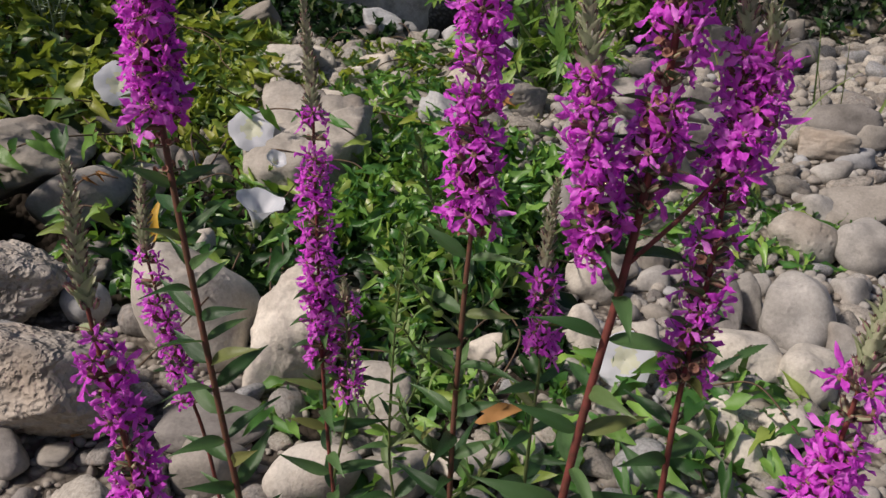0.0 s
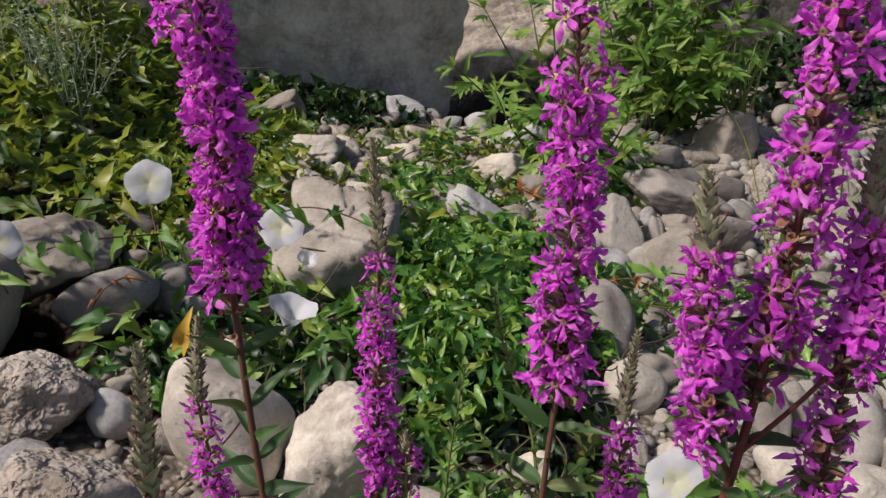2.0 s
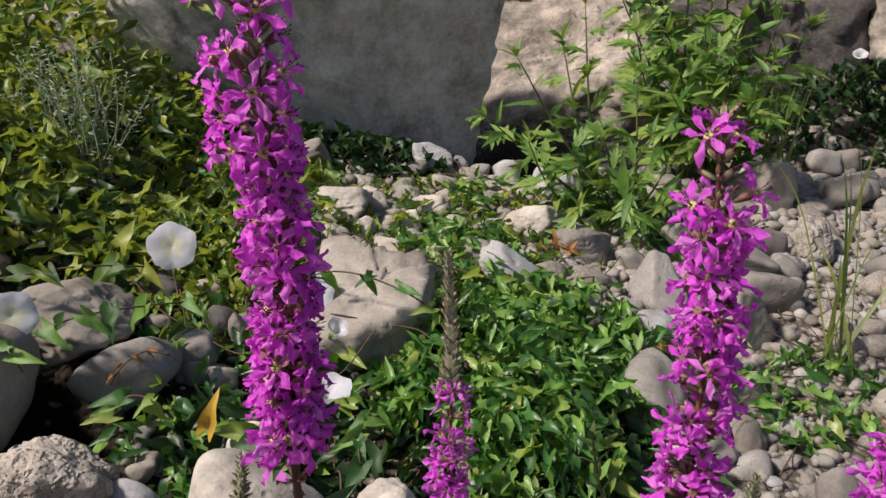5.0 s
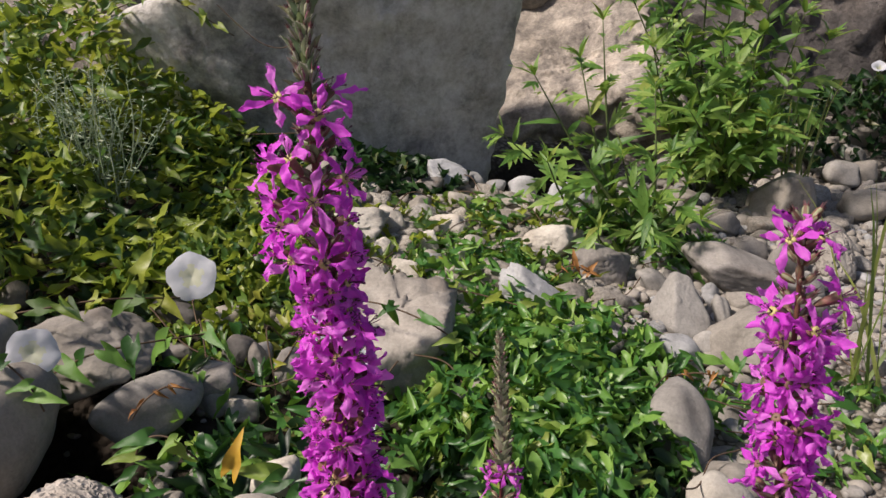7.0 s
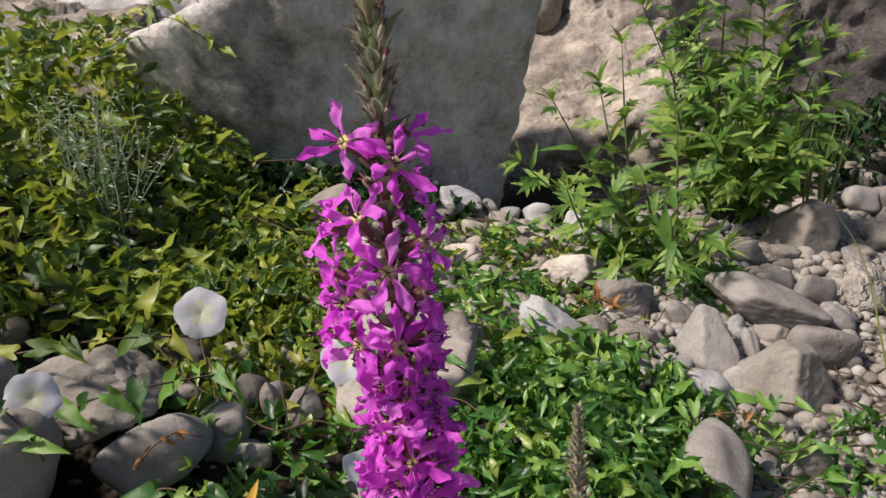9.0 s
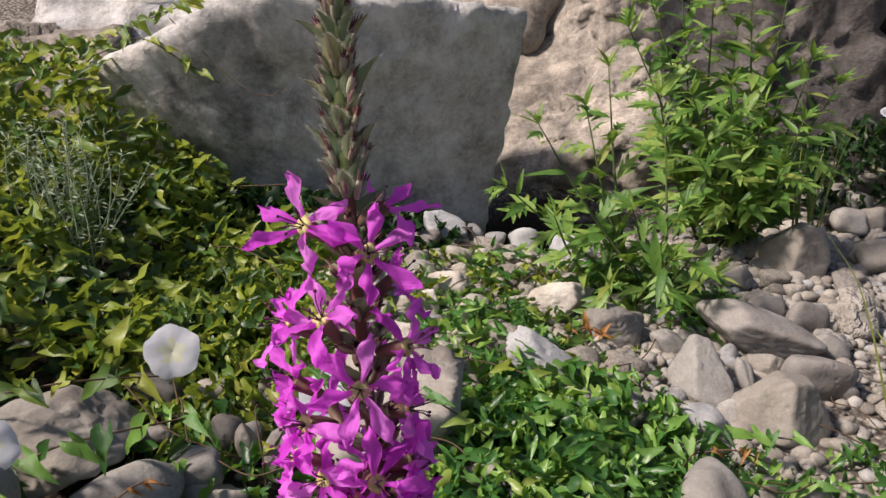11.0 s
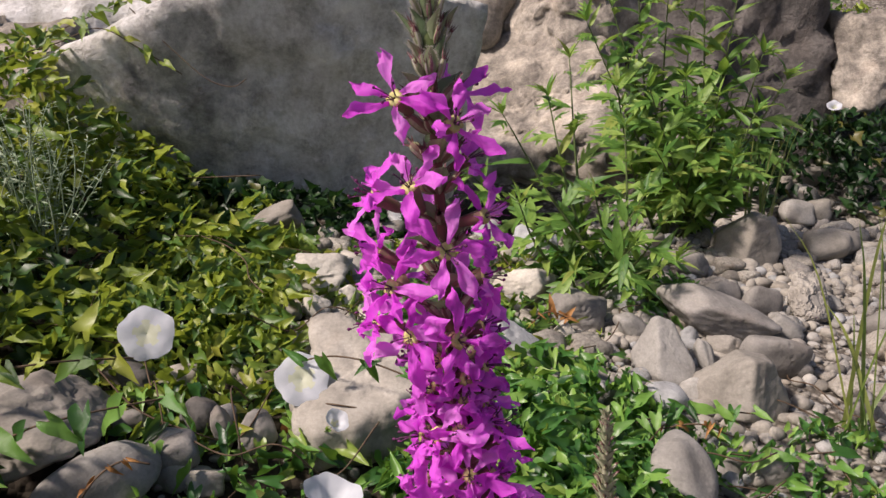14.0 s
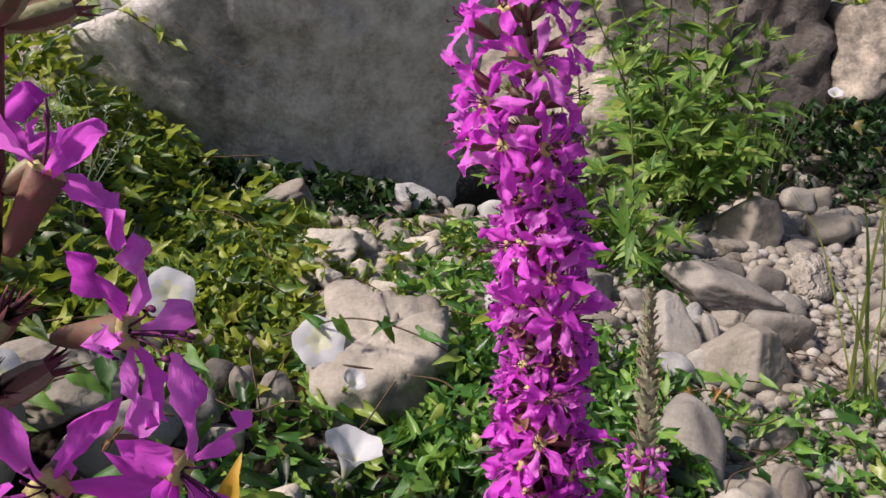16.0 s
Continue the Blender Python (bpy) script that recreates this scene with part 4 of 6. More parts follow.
def vine(points, r):
    v, f = tube(spline(points, 6 * len(points)), r, 5)
    return tagged(new("vine", mesh_of("vine", v, f, M_TWIG)), "thin brown bindweed stem trailing over stones", "vine", "trailing bindweed stems")


vrnd = random.Random(77)
for cx, cy, sx, sy, lift, count in ((0.03, 1.12, 0.2, 0.3, 0.07, 9), (-0.6, 1.55, 0.35, 0.3, 0.07, 10), (-0.42, 1.12, 0.25, 0.2, 0.08, 8), (0.0, 1.7, 0.3, 0.25, 0.04, 6), (0.4, 1.3, 0.2, 0.12, 0.03, 4)):
    for _ in range(count):
        x, y = cx + vrnd.uniform(-sx, sx), cy + vrnd.uniform(-sy, sy)
        a = vrnd.uniform(0, 6.28)
        pts = []
        for k in range(5):
            pts.append((x, y, lie(x, y) + lift * vrnd.uniform(0.3, 1.2)))
            a += vrnd.uniform(-0.7, 0.7)
            x, y = x + 0.06 * math.cos(a), y + 0.06 * math.sin(a)
        vine(pts, 0.0011)
vine([(-0.70, 2.03, 0.80), (-0.62, 2.02, 0.72), (-0.55, 2.01, 0.66), (-0.50, 2.01, 0.645), (-0.47, 2.0, 0.66)], 0.0012)
vine([(-0.75, 1.98, 0.455), (-0.6, 2.0, 0.46), (-0.45, 2.0, 0.465)], 0.0015)


TRAIL_LEAVES = [one_leaf("leaf", ARROW, 1.0, w, fo, cu, M_BIND) for w, fo, cu in ((0.85, 0.45, 0.2), (0.95, 0.6, 0.3), (0.75, 0.9, 0.1), (0.9, 0.3, 0.4))]
SUNNY_LEAVES = [one_leaf("leaf", ARROW, 1.0, w, fo, cu, M_BANK) for w, fo, cu in ((0.95, 0.35, 0.2), (1.1, 0.5, 0.3), (0.85, 0.7, 0.1))]


def leafy_vine(points, count, size, seed, label, meshes):
    """A trailing stem with its leaves, hung alternately along it."""
    g = random.Random(seed)
    top = tagged(new("bindweed_vine"), label, "vine", "leafy bindweed vines")
    pts = spline(points, 8 * len(points))
    v, f = tube(pts, 0.0012, 5)
    child("stem", mesh_of("stem", v, f, M_TWIG), top)
    for k in range(count):
        p = pts[int((k + g.random()) / count * (len(pts) - 1))]
        a = g.uniform(0, 6.28)
        t = Vector((math.cos(a), math.sin(a) * 0.5 - 0.4, g.uniform(-1.0, 0.15))).normalized()
        u = Vector((g.uniform(-0.5, 0.3), -0.8, 0.7))
        nrm = (u - t * u.dot(t)).normalized()
        s = size * g.uniform(0.75, 1.2)
        m = Matrix.Translation(p + nrm * 0.004) @ Matrix((t.cross(nrm), t, nrm)).transposed().to_4x4() @ Matrix.Scale(s, 4)
        child("leaf", g.choice(meshes), top, m)
    return top


leafy_vine([(-0.42, 1.15, 0.33), (-0.49, 1.07, 0.345), (-0.54, 1.055, 0.335), (-0.60, 1.05, 0.30), (-0.63, 1.04, 0.27)], 10, 0.040, 1, "bindweed vine with arrow-shaped leaves across a grey stone", TRAIL_LEAVES)
leafy_vine([(-0.46, 1.20, 0.36), (-0.53, 1.12, 0.385), (-0.60, 1.10, 0.38), (-0.68, 1.12, 0.36)], 9, 0.036, 2, "sunlit bindweed vine on top of a grey stone", SUNNY_LEAVES)
leafy_vine([(-0.64, 1.00, 0.35), (-0.60, 0.975, 0.375), (-0.56, 0.965, 0.35), (-0.545, 0.97, 0.31)], 5, 0.034, 3, "bindweed vine hanging beside a white flower", TRAIL_LEAVES)
leafy_vine([(-0.34, 1.30, 0.30), (-0.24, 1.235, 0.345), (-0.15, 1.20, 0.33), (-0.08, 1.20, 0.28)], 8, 0.032, 4, "bindweed vine trailing over a tan slab", TRAIL_LEAVES)
leafy_vine([(0.12, 1.20, 0.20), (0.22, 1.25, 0.20), (0.33, 1.28, 0.175), (0.45, 1.30, 0.17)], 14, 0.036, 5, "bindweed vine creeping across pebbles", TRAIL_LEAVES)
leafy_vine([(0.16, 1.30, 0.22), (0.26, 1.36, 0.21), (0.36, 1.36, 0.20)], 10, 0.034, 6, "bindweed vine creeping between pale stones", TRAIL_LEAVES)
leafy_vine([(-0.36, 1.02, 0.22), (-0.30, 0.95, 0.25), (-0.24, 0.90, 0.24)], 7, 0.042, 7, "bindweed vine among tan stones", TRAIL_LEAVES)
leafy_vine([(-0.16, 0.98, 0.26), (-0.17, 0.90, 0.285), (-0.16, 0.82, 0.27)], 6, 0.032, 8, "bindweed vine hanging over a pale stone", TRAIL_LEAVES)
leafy_vine([(-0.95, 2.0, 0.70), (-0.85, 2.02, 0.73), (-0.76, 2.02, 0.76), (-0.68, 2.01, 0.72), (-0.60, 2.01, 0.67)], 10, 0.034, 9, "yellow-green bindweed vine climbing the boulder", SUNNY_LEAVES)
leafy_vine([(-0.30, 1.46, 0.30), (-0.20, 1.40, 0.31), (-0.10, 1.44, 0.29), (0.0, 1.42, 0.27)], 10, 0.030, 10, "sunlit bindweed vine behind a tan slab", SUNNY_LEAVES)

leafy_vine([(-0.46, 0.985, 0.245), (-0.435, 0.955, 0.285), (-0.405, 0.945, 0.295), (-0.375, 0.945, 0.270)], 5, 0.036, 11, "bindweed vine with large dark arrow-shaped leaves beside a porous stone", TRAIL_LEAVES)
leafy_vine([(-1.00, 2.08, 0.70), (-0.92, 2.09, 0.735), (-0.83, 2.10, 0.775), (-0.74, 2.12, 0.815), (-0.66, 2.14, 0.845)], 22, 0.040, 15, "yellow-green bindweed vine along the edge of the boulder", SUNNY_LEAVES)
DRY_LEAVES = [one_leaf("leaf", ARROW, 1.0, w, fo, cu, M_RUSTY) for w, fo, cu in ((0.5, 1.2, 0.5), (0.7, 0.9, 0.6))]
leafy_vine([(-0.486, 1.045, 0.262), (-0.466, 1.045, 0.288), (-0.444, 1.055, 0.300), (-0.418, 1.065, 0.292)], 5, 0.015, 12, "dry brown bindweed tangle over a grey stone", DRY_LEAVES)
leafy_vine([(0.055, 1.60, 0.262), (0.085, 1.585, 0.290), (0.125, 1.59, 0.272)], 5, 0.018, 13, "dry orange-brown bindweed tangle between pale stones", DRY_LEAVES)
leafy_vine([(0.20, 1.33, 0.195), (0.245, 1.30, 0.215), (0.30, 1.31, 0.190)], 5, 0.018, 14, "dry brown bindweed tangle at the edge of the leaves", DRY_LEAVES)

# ---- white bindweed flowers ----
def bindweed_flower(x, y, z, facing, size, seed, label, closed=0.0):
    """A trumpet: limb with a wavy rim, throat, calyx and stalk. facing: where its mouth looks."""
    rnd = random.Random(seed)
    top = tagged(new("bindweed_flower"), label, "flower", "white bindweed flowers")
    top.matrix_basis = basis((x, y, z), facing)
    R = size / 2
    rings, seg = 9, 40
    v, f = [], []
    for i in range(rings):
        u = i / (rings - 1)
        r = R * (0.015 + 0.985 * u ** (1.0 + closed * 0.5))
        zz = -R * (0.12 + 1.74 * closed) * (1 - u) ** (3.0 - closed * 1.7) - R * 0.04 * max(0, u - 0.8) / 0.2
        for k in range(seg):
            w = 2 * math.pi * k / seg
            rr = r * (1 + 0.045 * u * math.cos(5 * w + seed) + 0.02 * u * math.cos(11 * w + seed * 2))
            v.append((rr * math.cos(w), rr * math.sin(w), zz + R * 0.04 * u * u * math.cos(5 * w + 1 + seed) + R * 0.05 * u * math.cos(2 * w + seed) + R * 0.02 * u * rnd.uniform(-1, 1)))
    for i in range(rings - 1):
        for k in range(seg):
            f.append((i * seg + k, i * seg + (k + 1) % seg, (i + 1) * seg + (k + 1) % seg, (i + 1) * seg + k))
    me = mesh_of("corolla", v, f, M_WHITE, M_THROAT)
    for p in me.polygons:
        if p.index < 3 * seg + seg * (p.index // 4 % 2):
            p.material_index = 1
    child("corolla", me, top, None, "thin white trumpet-shaped petals")
    deep = -R * (0.17 + 1.69 * closed)
    cv, cf = [], []
    for k in range(5):
        w = 2 * math.pi * k / 5
        c, s = math.cos(w), math.sin(w)
        n0 = len(cv)
        for r, zz, half in ((0.04, deep - R * 0.30, 0.03), (0.16, deep - R * 0.18, 0.13), (0.22, deep - R * 0.02, 0.11), (0.27, deep + R * 0.08, 0.01)):
            cv.append((R * (r * c - half * s), R * (r * s + half * c), zz))
            cv.append((R * (r * c + half * s), R * (r * s - half * c), zz))
        cf += [(n0 + 2 * i, n0 + 2 * i + 1, n0 + 2 * i + 3, n0 + 2 * i + 2) for i in range(3)]
    child("calyx", mesh_of("calyx", cv, cf, M_SHRUB), top, None, "small green calyx")
    sv, sf = tube(spline([(0, 0, deep - R * 0.2), (R * 0.1, 0.1 * R, deep - R * 0.9), (R * 0.5, 0.2 * R, deep - R * 1.5)], 8), 0.0011, 6)
    child("stalk", mesh_of("stalk", sv, sf, M_GSTEM), top)
    return top


bindweed_flower(-0.455, 1.205, 0.388, (0.28, -0.85, 0.42), 0.064, 1, "open white bindweed flower facing outward above leaves")
bindweed_flower(-0.282, 1.250, 0.311, (0.15, -0.80, 0.58), 0.068, 2, "open white bindweed flower beside a tan slab")
bindweed_flower(-0.225, 1.030, 0.275, (0.28, -0.12, 0.93), 0.062, 3, "white bindweed trumpet seen from its side", 1.0)
bindweed_flower(-0.572, 1.010, 0.360, (0.45, -0.75, 0.40), 0.056, 4, "white bindweed flower half behind a leaf")
bindweed_flower(0.213, 0.850, 0.146, (-0.05, -0.80, 0.55), 0.066, 5, "broad white bindweed flower lying on pale stones")
bindweed_flower(0.905, 2.310, 0.585, (-0.2, -0.6, 0.75), 0.036, 6, "small white bindweed flower in shaded weeds", 0.6)
bindweed_flower(-0.233, 1.180, 0.286, (0.5, -0.5, 0.7), 0.030, 7, "half-closed white bindweed flower below a slab", 0.9)


def fallen_leaf(x, y, z, tip, size, mat, label):
    ob = new("fallen_leaf", one_leaf("fallen_leaf", ARROW, size, 0.85, 0.5, 0.25, mat))
    t = Vector(tip).normalized()
    nrm = (Vector((0, -0.8, 0.6)) - t * Vector((0, -0.8, 0.6)).dot(t)).normalized()
    b = t.cross(nrm)
    ob.matrix_basis = Matrix.Translation((x, y, z)) @ Matrix((b, t, nrm)).transposed().to_4x4()
    return tagged(ob, label, "leaf", "withered leaves")


fallen_leaf(-0.338, 0.940, 0.262, (0.25, 0.1, 1), 0.044, M_YELLOW, "bright yellow withered bindweed leaf standing on edge")
fallen_leaf(0.095, 1.615, 0.282, (-0.1, 0.0, 1), 0.030, M_RUSTY, "orange-brown withered leaf caught on a twig")
fallen_leaf(0.115, 1.60, 0.272, (0.5, 0.0, 0.6), 0.028, M_RUSTY, "orange-brown withered leaf between stones")
fallen_leaf(0.05, 0.735, 0.150, (0.9, 0.1, 0.1), 0.045, M_RUSTY, "rust-brown dead leaf on gravel")
fallen_leaf(-0.325, 0.68, 0.175, (0.9, 0.1, 0.3), 0.05, M_RUSTY, "rust-brown dead leaf under a stone")
fallen_leaf(-0.30, 1.26, 0.235, (0.1, -0.2, -1), 0.05, M_RUSTY, "brown withered leaf hanging by a flower")


# ---- purple loosestrife ----
def petal_mesh(seed, spread=False):
    """One crinkled strap-shaped petal; spread: laid open wide, as in a fresh flower."""
    rnd = random.Random(seed)
    L, W = (rnd.uniform(0.0088, 0.0108), rnd.uniform(0.0029, 0.0040)) if spread else (rnd.uniform(0.0080, 0.0100), rnd.uniform(0.0032, 0.0042))
    lift, bend = (rnd.uniform(0.10, 0.60), rnd.uniform(-0.55, 0.15)) if spread else (rnd.uniform(0.15, 0.95), rnd.uniform(-1.0, 0.35))
    side = rnd.uniform(-0.15, 0.15)
    v, f = [], []
    n = 9
    prof = [0.24, 0.33, 0.46, 0.64, 0.84, 0.98, 1.0, 0.86, 0.38]
    for i in range(n):
        u = i / (n - 1)
        for j in range(5):
            q = (j - 2) / 2
            w = W / 2 * prof[i]
            x = 0.0015 + L * u
            y = q * w + side * L * u * u
            z = L * (lift * u + bend * u * u)
            z += 0.0011 * math.sin(8 * u + seed * 1.3 + q * 2.6) * u + 0.0012 * (q * q - 0.4) * math.sin(4 * u + seed)
            z += (0.0007 if spread else 0.00045) * math.sin(19 * u + 3.5 * q + seed) * u
            y += 0.0006 * math.sin(9 * u + seed * 2.1) * u
            x -= (0.0010 * u * q * q * (1 + math.sin(seed)) + 0.0009 * u ** 4 * q * q - 0.0004 * u ** 6 * math.cos(7 * q + seed))
            v.append((x, y, z))
    for i in range(n - 1):
        for j in range(4):
            a = i * 5 + j
            f.append((a, a + 1, a + 6, a + 5))
    return v, f


def calyx_lists():
    v, f = [], []
    seg = 8
    for r, z in ((0.0006, -0.0092), (0.0013, -0.0070), (0.0017, -0.003), (0.0021, 0.0), (0.0013, 0.0006), (0.0003, 0.0002)):
        for k in range(seg):
            w = 2 * math.pi * k / seg
            rr = r * (1.12 if k % 2 else 0.92)
            v.append((rr * math.cos(w), rr * math.sin(w), z))
    for i in range(5):
        for k in range(seg):
            f.append((i * seg + k, i * seg + (k + 1) % seg, (i + 1) * seg + (k + 1) % seg, (i + 1) * seg + k))
    return v, f


cv, cf = calyx_lists()
CALYX = mesh_of("calyx", cv, cf, M_CALYX, M_EYE)
for p in CALYX.polygons:
    if p.index >= 24:
        p.material_index = 1


def stamens_mesh(seed):
    rnd = random.Random(seed)
    v, f = [], []
    for k in range(6):
        a = rnd.uniform(0, 6.28)
        out = rnd.uniform(0.001, 0.0032)
        tip = Vector((out * math.cos(a), out * math.sin(a), rnd.uniform(0.003, 0.0065)))
        pts = spline([(0.0004 * math.cos(a), 0.0004 * math.sin(a), 0), tip * 0.6 + Vector((0, 0, 0.0006)), tip], 4)
        tube(pts, 0.00014, 4, v, f)
        if k < 4:
            tube([tip, tip + Vector((0.0002, 0, 0.0003)), tip + Vector((0.0004, 0.0001, 0.0007)), tip + Vector((0.0005, 0.0001, 0.0009))], [0.00015, 0.00038, 0.00036, 0.0001], 5, v, f)
    return mesh_of("stamen_tuft", v, f, M_STAMEN)


STAMENS = [stamens_mesh(s) for s in range(4)]
PETALS = [mesh_of("petal", *petal_mesh(s, True), M_PETAL) for s in range(12)]


def corolla_mesh(seed):
    """All six petals of a flower and its eye, for flowers farther off."""
    rnd = random.Random(seed)
    v, f = [], []
    for k in range(6):
        pv, pf = petal_mesh(rnd.randrange(1000))
        a = 2 * math.pi * k / 6 + rnd.uniform(-0.2, 0.2)
        c, s = math.cos(a), math.sin(a)
        n0 = len(v)
        v += [(x * c - y * s, x * s + y * c, z) for x, y, z in pv]
        f += [tuple(n0 + i for i in q) for q in pf]
    body = len(f)
    qv, qf = calyx_lists()
    n0 = len(v)
    v += qv
    f += [tuple(n0 + i for i in q) for q in qf]
    me = mesh_of("flower", v, f, M_PETAL, M_CALYX)
    for p in me.polygons:
        p.material_index = int(p.index >= body)
    return me


COROLLAS = [corolla_mesh(s) for s in range(10)]


def leaf_pose(loc, tip, length, up=(0, 0, 1), wide=1.0):
    t = Vector(tip).normalized()
    u = Vector(up)
    nrm = (u - t * u.dot(t))
    if nrm.length < 1e-3:
        nrm = Vector((1, 0, 0)) - t * t.x
    nrm.normalize()
    b = t.cross(nrm)
    return Matrix.Translation(loc) @ Matrix((b, t, nrm)).transposed().to_4x4() @ Matrix.Diagonal((length * wide, length, length, 1))


def bract_lists(seed, L, W, hairs=0):
    """A boat-shaped pointed bract: x across, y to its tip, z towards the stem; its hairs last."""
    rnd = random.Random(seed)
    v, f = [], []
    prof = [0.50, 0.90, 1.0, 0.80, 0.45, 0.04]
    tip = rnd.uniform(-0.10, 0.16)
    for i, p in enumerate(prof):
        u = i / 5
        for j in range(5):
            q = (j - 2) / 2
            v.append((q * W / 2 * p, L * u, 0.42 * W * q * q * p + L * (0.20 * u - (0.26 + tip) * u * u) + rnd.uniform(-1, 1) * 0.00015))
    for i in range(5):
        for j in range(4):
            a = i * 5 + j
            f.append((a, a + 1, a + 6, a + 5))
    body = len(f)
    for _ in range(hairs):
        i, side, k = rnd.randrange(1, 5), rnd.choice((0, 2, 4)), rnd.random()
        a = Vector(v[i * 5 + side]).lerp(Vector(v[i * 5 + 5 + side]), k)
        out = Vector((side - 2 + rnd.uniform(-0.8, 0.8), rnd.uniform(0.2, 1.2), -0.8 if side == 2 else rnd.uniform(-0.6, 0.6))).normalized()
        n0 = len(v)
        s = Vector((0, 0.000022, 0.000012))
        v += [a - s, a + s, a + out * rnd.uniform(0.0005, 0.0012)]
        f.append((n0, n0 + 1, n0 + 2))
    return v, f, body


def bract_mesh(seed, mat, L, W, hairs=0):
    v, f, body = bract_lists(seed, L, W, hairs)
    me = mesh_of("bract", v, f, mat, M_HAIR)
    for p in me.polygons:
        p.material_index = int(p.index >= body)
    return me


BRACTS = [bract_mesh(s, M_BRACT, 0.0095, 0.0040, 30) for s in range(4)]
SCALES = [bract_mesh(s + 80, M_BRACT, (0.0078, 0.0092)[s % 2], (0.0032, 0.0042)[s % 2], 260) for s in range(6)]
LEAFLETS = [bract_mesh(s + 50, M_LOOSE_LEAF, 0.018, 0.007) for s in range(3)]


def ribbed(seed, L, r, v, f, mats, m=None, stripes=(0, 1), long=0.34):
    """A ribbed calyx or bud with a toothed mouth, added to v, f and its face materials."""
    rnd = random.Random(seed)
    n0, f0 = len(v), len(f)
    seg = 12
    for rad, z in ((0.45, 0.0), (0.85, 0.22), (1.0, 0.5), (0.92, 0.8), (0.62, 0.96), (0.75, 1.0)):
        for k in range(seg):
            w = 2 * math.pi * k / seg + (rnd.uniform(-0.15, 0.15) if z == 1.0 else 0)
            rr = r * rad * (1.10 if k % 2 else 0.90)
            zz = L * z
            if z == 1.0 and k % 2:
                zz += L * long * rnd.uniform(0.6, 1.3)
                rr *= rnd.uniform(0.8, 1.9)
            elif z == 1.0:
                rr, zz = r * 0.3, L * 0.93
            v.append(Vector((rr * math.cos(w), rr * math.sin(w), zz)))
    for i in range(5):
        for k in range(seg):
            f.append((n0 + i * seg + k, n0 + i * seg + (k + 1) % seg, n0 + (i + 1) * seg + (k + 1) % seg, n0 + (i + 1) * seg + k))
            mats.append(2 if i == 4 else stripes[(k // 2) % 2])
    if m is not None:
        for i in range(n0, len(v)):
            v[i] = m @ v[i]


def striped(name, v, f, mats, *materials):
    me = mesh_of(name, v, f, *materials)
    for p, k in zip(me.polygons, mats):
        p.material_index = k
    return me


def bud_cluster_lists(seed, count, v, f, mats, spread=0.5, L=0.0052):
    """Buds crowded in one axil, fanned about the z axis."""
    rnd = random.Random(seed)
    for k in range(count):
        a = 2.4 * k + rnd.uniform(-0.3, 0.3)
        t = spread * math.sqrt((k + 0.3) / count)
        d = Vector((math.cos(a) * t, math.sin(a) * t, 1))
        at = Vector((math.cos(a), math.sin(a), 0)) * 0.0021 * math.sqrt((k + 0.3) / count)
        ribbed(rnd.randrange(999), L * rnd.uniform(0.75, 1.15), 0.00088 * rnd.uniform(0.85, 1.2), v, f, mats, basis(at, d), rnd.choice(((0, 1), (0, 0), (1, 0), (0, 3))))


def hairy_bud(seed):
    """One bud with white hairs along its ribs."""
    rnd = random.Random(seed)
    v, f, mats = [], [], []
    L, r = rnd.uniform(0.0036, 0.0048), rnd.uniform(0.00055, 0.00080)
    ribbed(seed, L, r, v, f, mats, None, rnd.choice(((0, 1), (0, 0), (0, 0), (0, 3))), 0.45)
    for _ in range(26):
        a, z = rnd.uniform(0, 6.28), rnd.uniform(0.3, 1.0) * L
        o = Vector((math.cos(a), math.sin(a), 0))
        p = o * r * 0.9 + Vector((0, 0, z))
        s = Vector((-o.y, o.x, 0)) * 0.00004
        n0 = len(v)
        v += [p - s, p + s, p + o * rnd.uniform(0.0003, 0.0008) + Vector((0, 0, rnd.uniform(0.0002, 0.0009)))]
        f.append((n0, n0 + 1, n0 + 2))
        mats.append(3)
    return striped("bud", v, f, mats, M_BUDGREEN, M_BUDTIP, M_TOOTH, M_HAIR)


BUDS = [hairy_bud(s) for s in range(8)]


def bud_whorl(seed):
    """Two opposite bracts with the buds in their axils, as one mesh; z along the stem."""
    rnd = random.Random(seed)
    v, f, mats = [], [], []
    for side, buds, L, W, flare in ((0, 2, 0.0092, 0.0052, 0.36), (math.pi, 2, 0.0092, 0.0052, 0.36), (math.pi / 2, 1, 0.0070, 0.0042, 0.26), (-math.pi / 2, 1, 0.0070, 0.0042, 0.26)):
        o = Vector((math.cos(side), math.sin(side), 0))
        c0 = len(v)
        bud_cluster_lists(rnd.randrange(999), buds, v, f, mats, 0.4, 0.0042)
        m = basis(o * 0.0020, o * 0.40 + Vector((0, 0, 1)))
        for i in range(c0, len(v)):
            v[i] = m @ v[i]
        bv, bf, body = bract_lists(rnd.randrange(999), L, W, 14)
        m = leaf_pose(o * 0.0026, o * flare * rnd.uniform(0.8, 1.25) + Vector((0, 0, 1)), 1.0, o * -1 + Vector((0, 0, 0.25)))
        n0 = len(v)
        v += [m @ Vector(q) for q in bv]
        f += [tuple(n0 + i for i in q) for q in bf]
        mats += [4 if i < body else 3 for i in range(len(bf))]
    return striped("bud_whorl", v, f, mats, M_BUDGREEN, M_BUDTIP, M_TOOTH, M_HAIR, M_TIP)


def spent_mesh(seed, L, r, mats_of):
    v, f, mats = [], [], []
    ribbed(seed, L, r, v, f, mats)
    return striped("spent_calyx", v, f, mats, *mats_of)


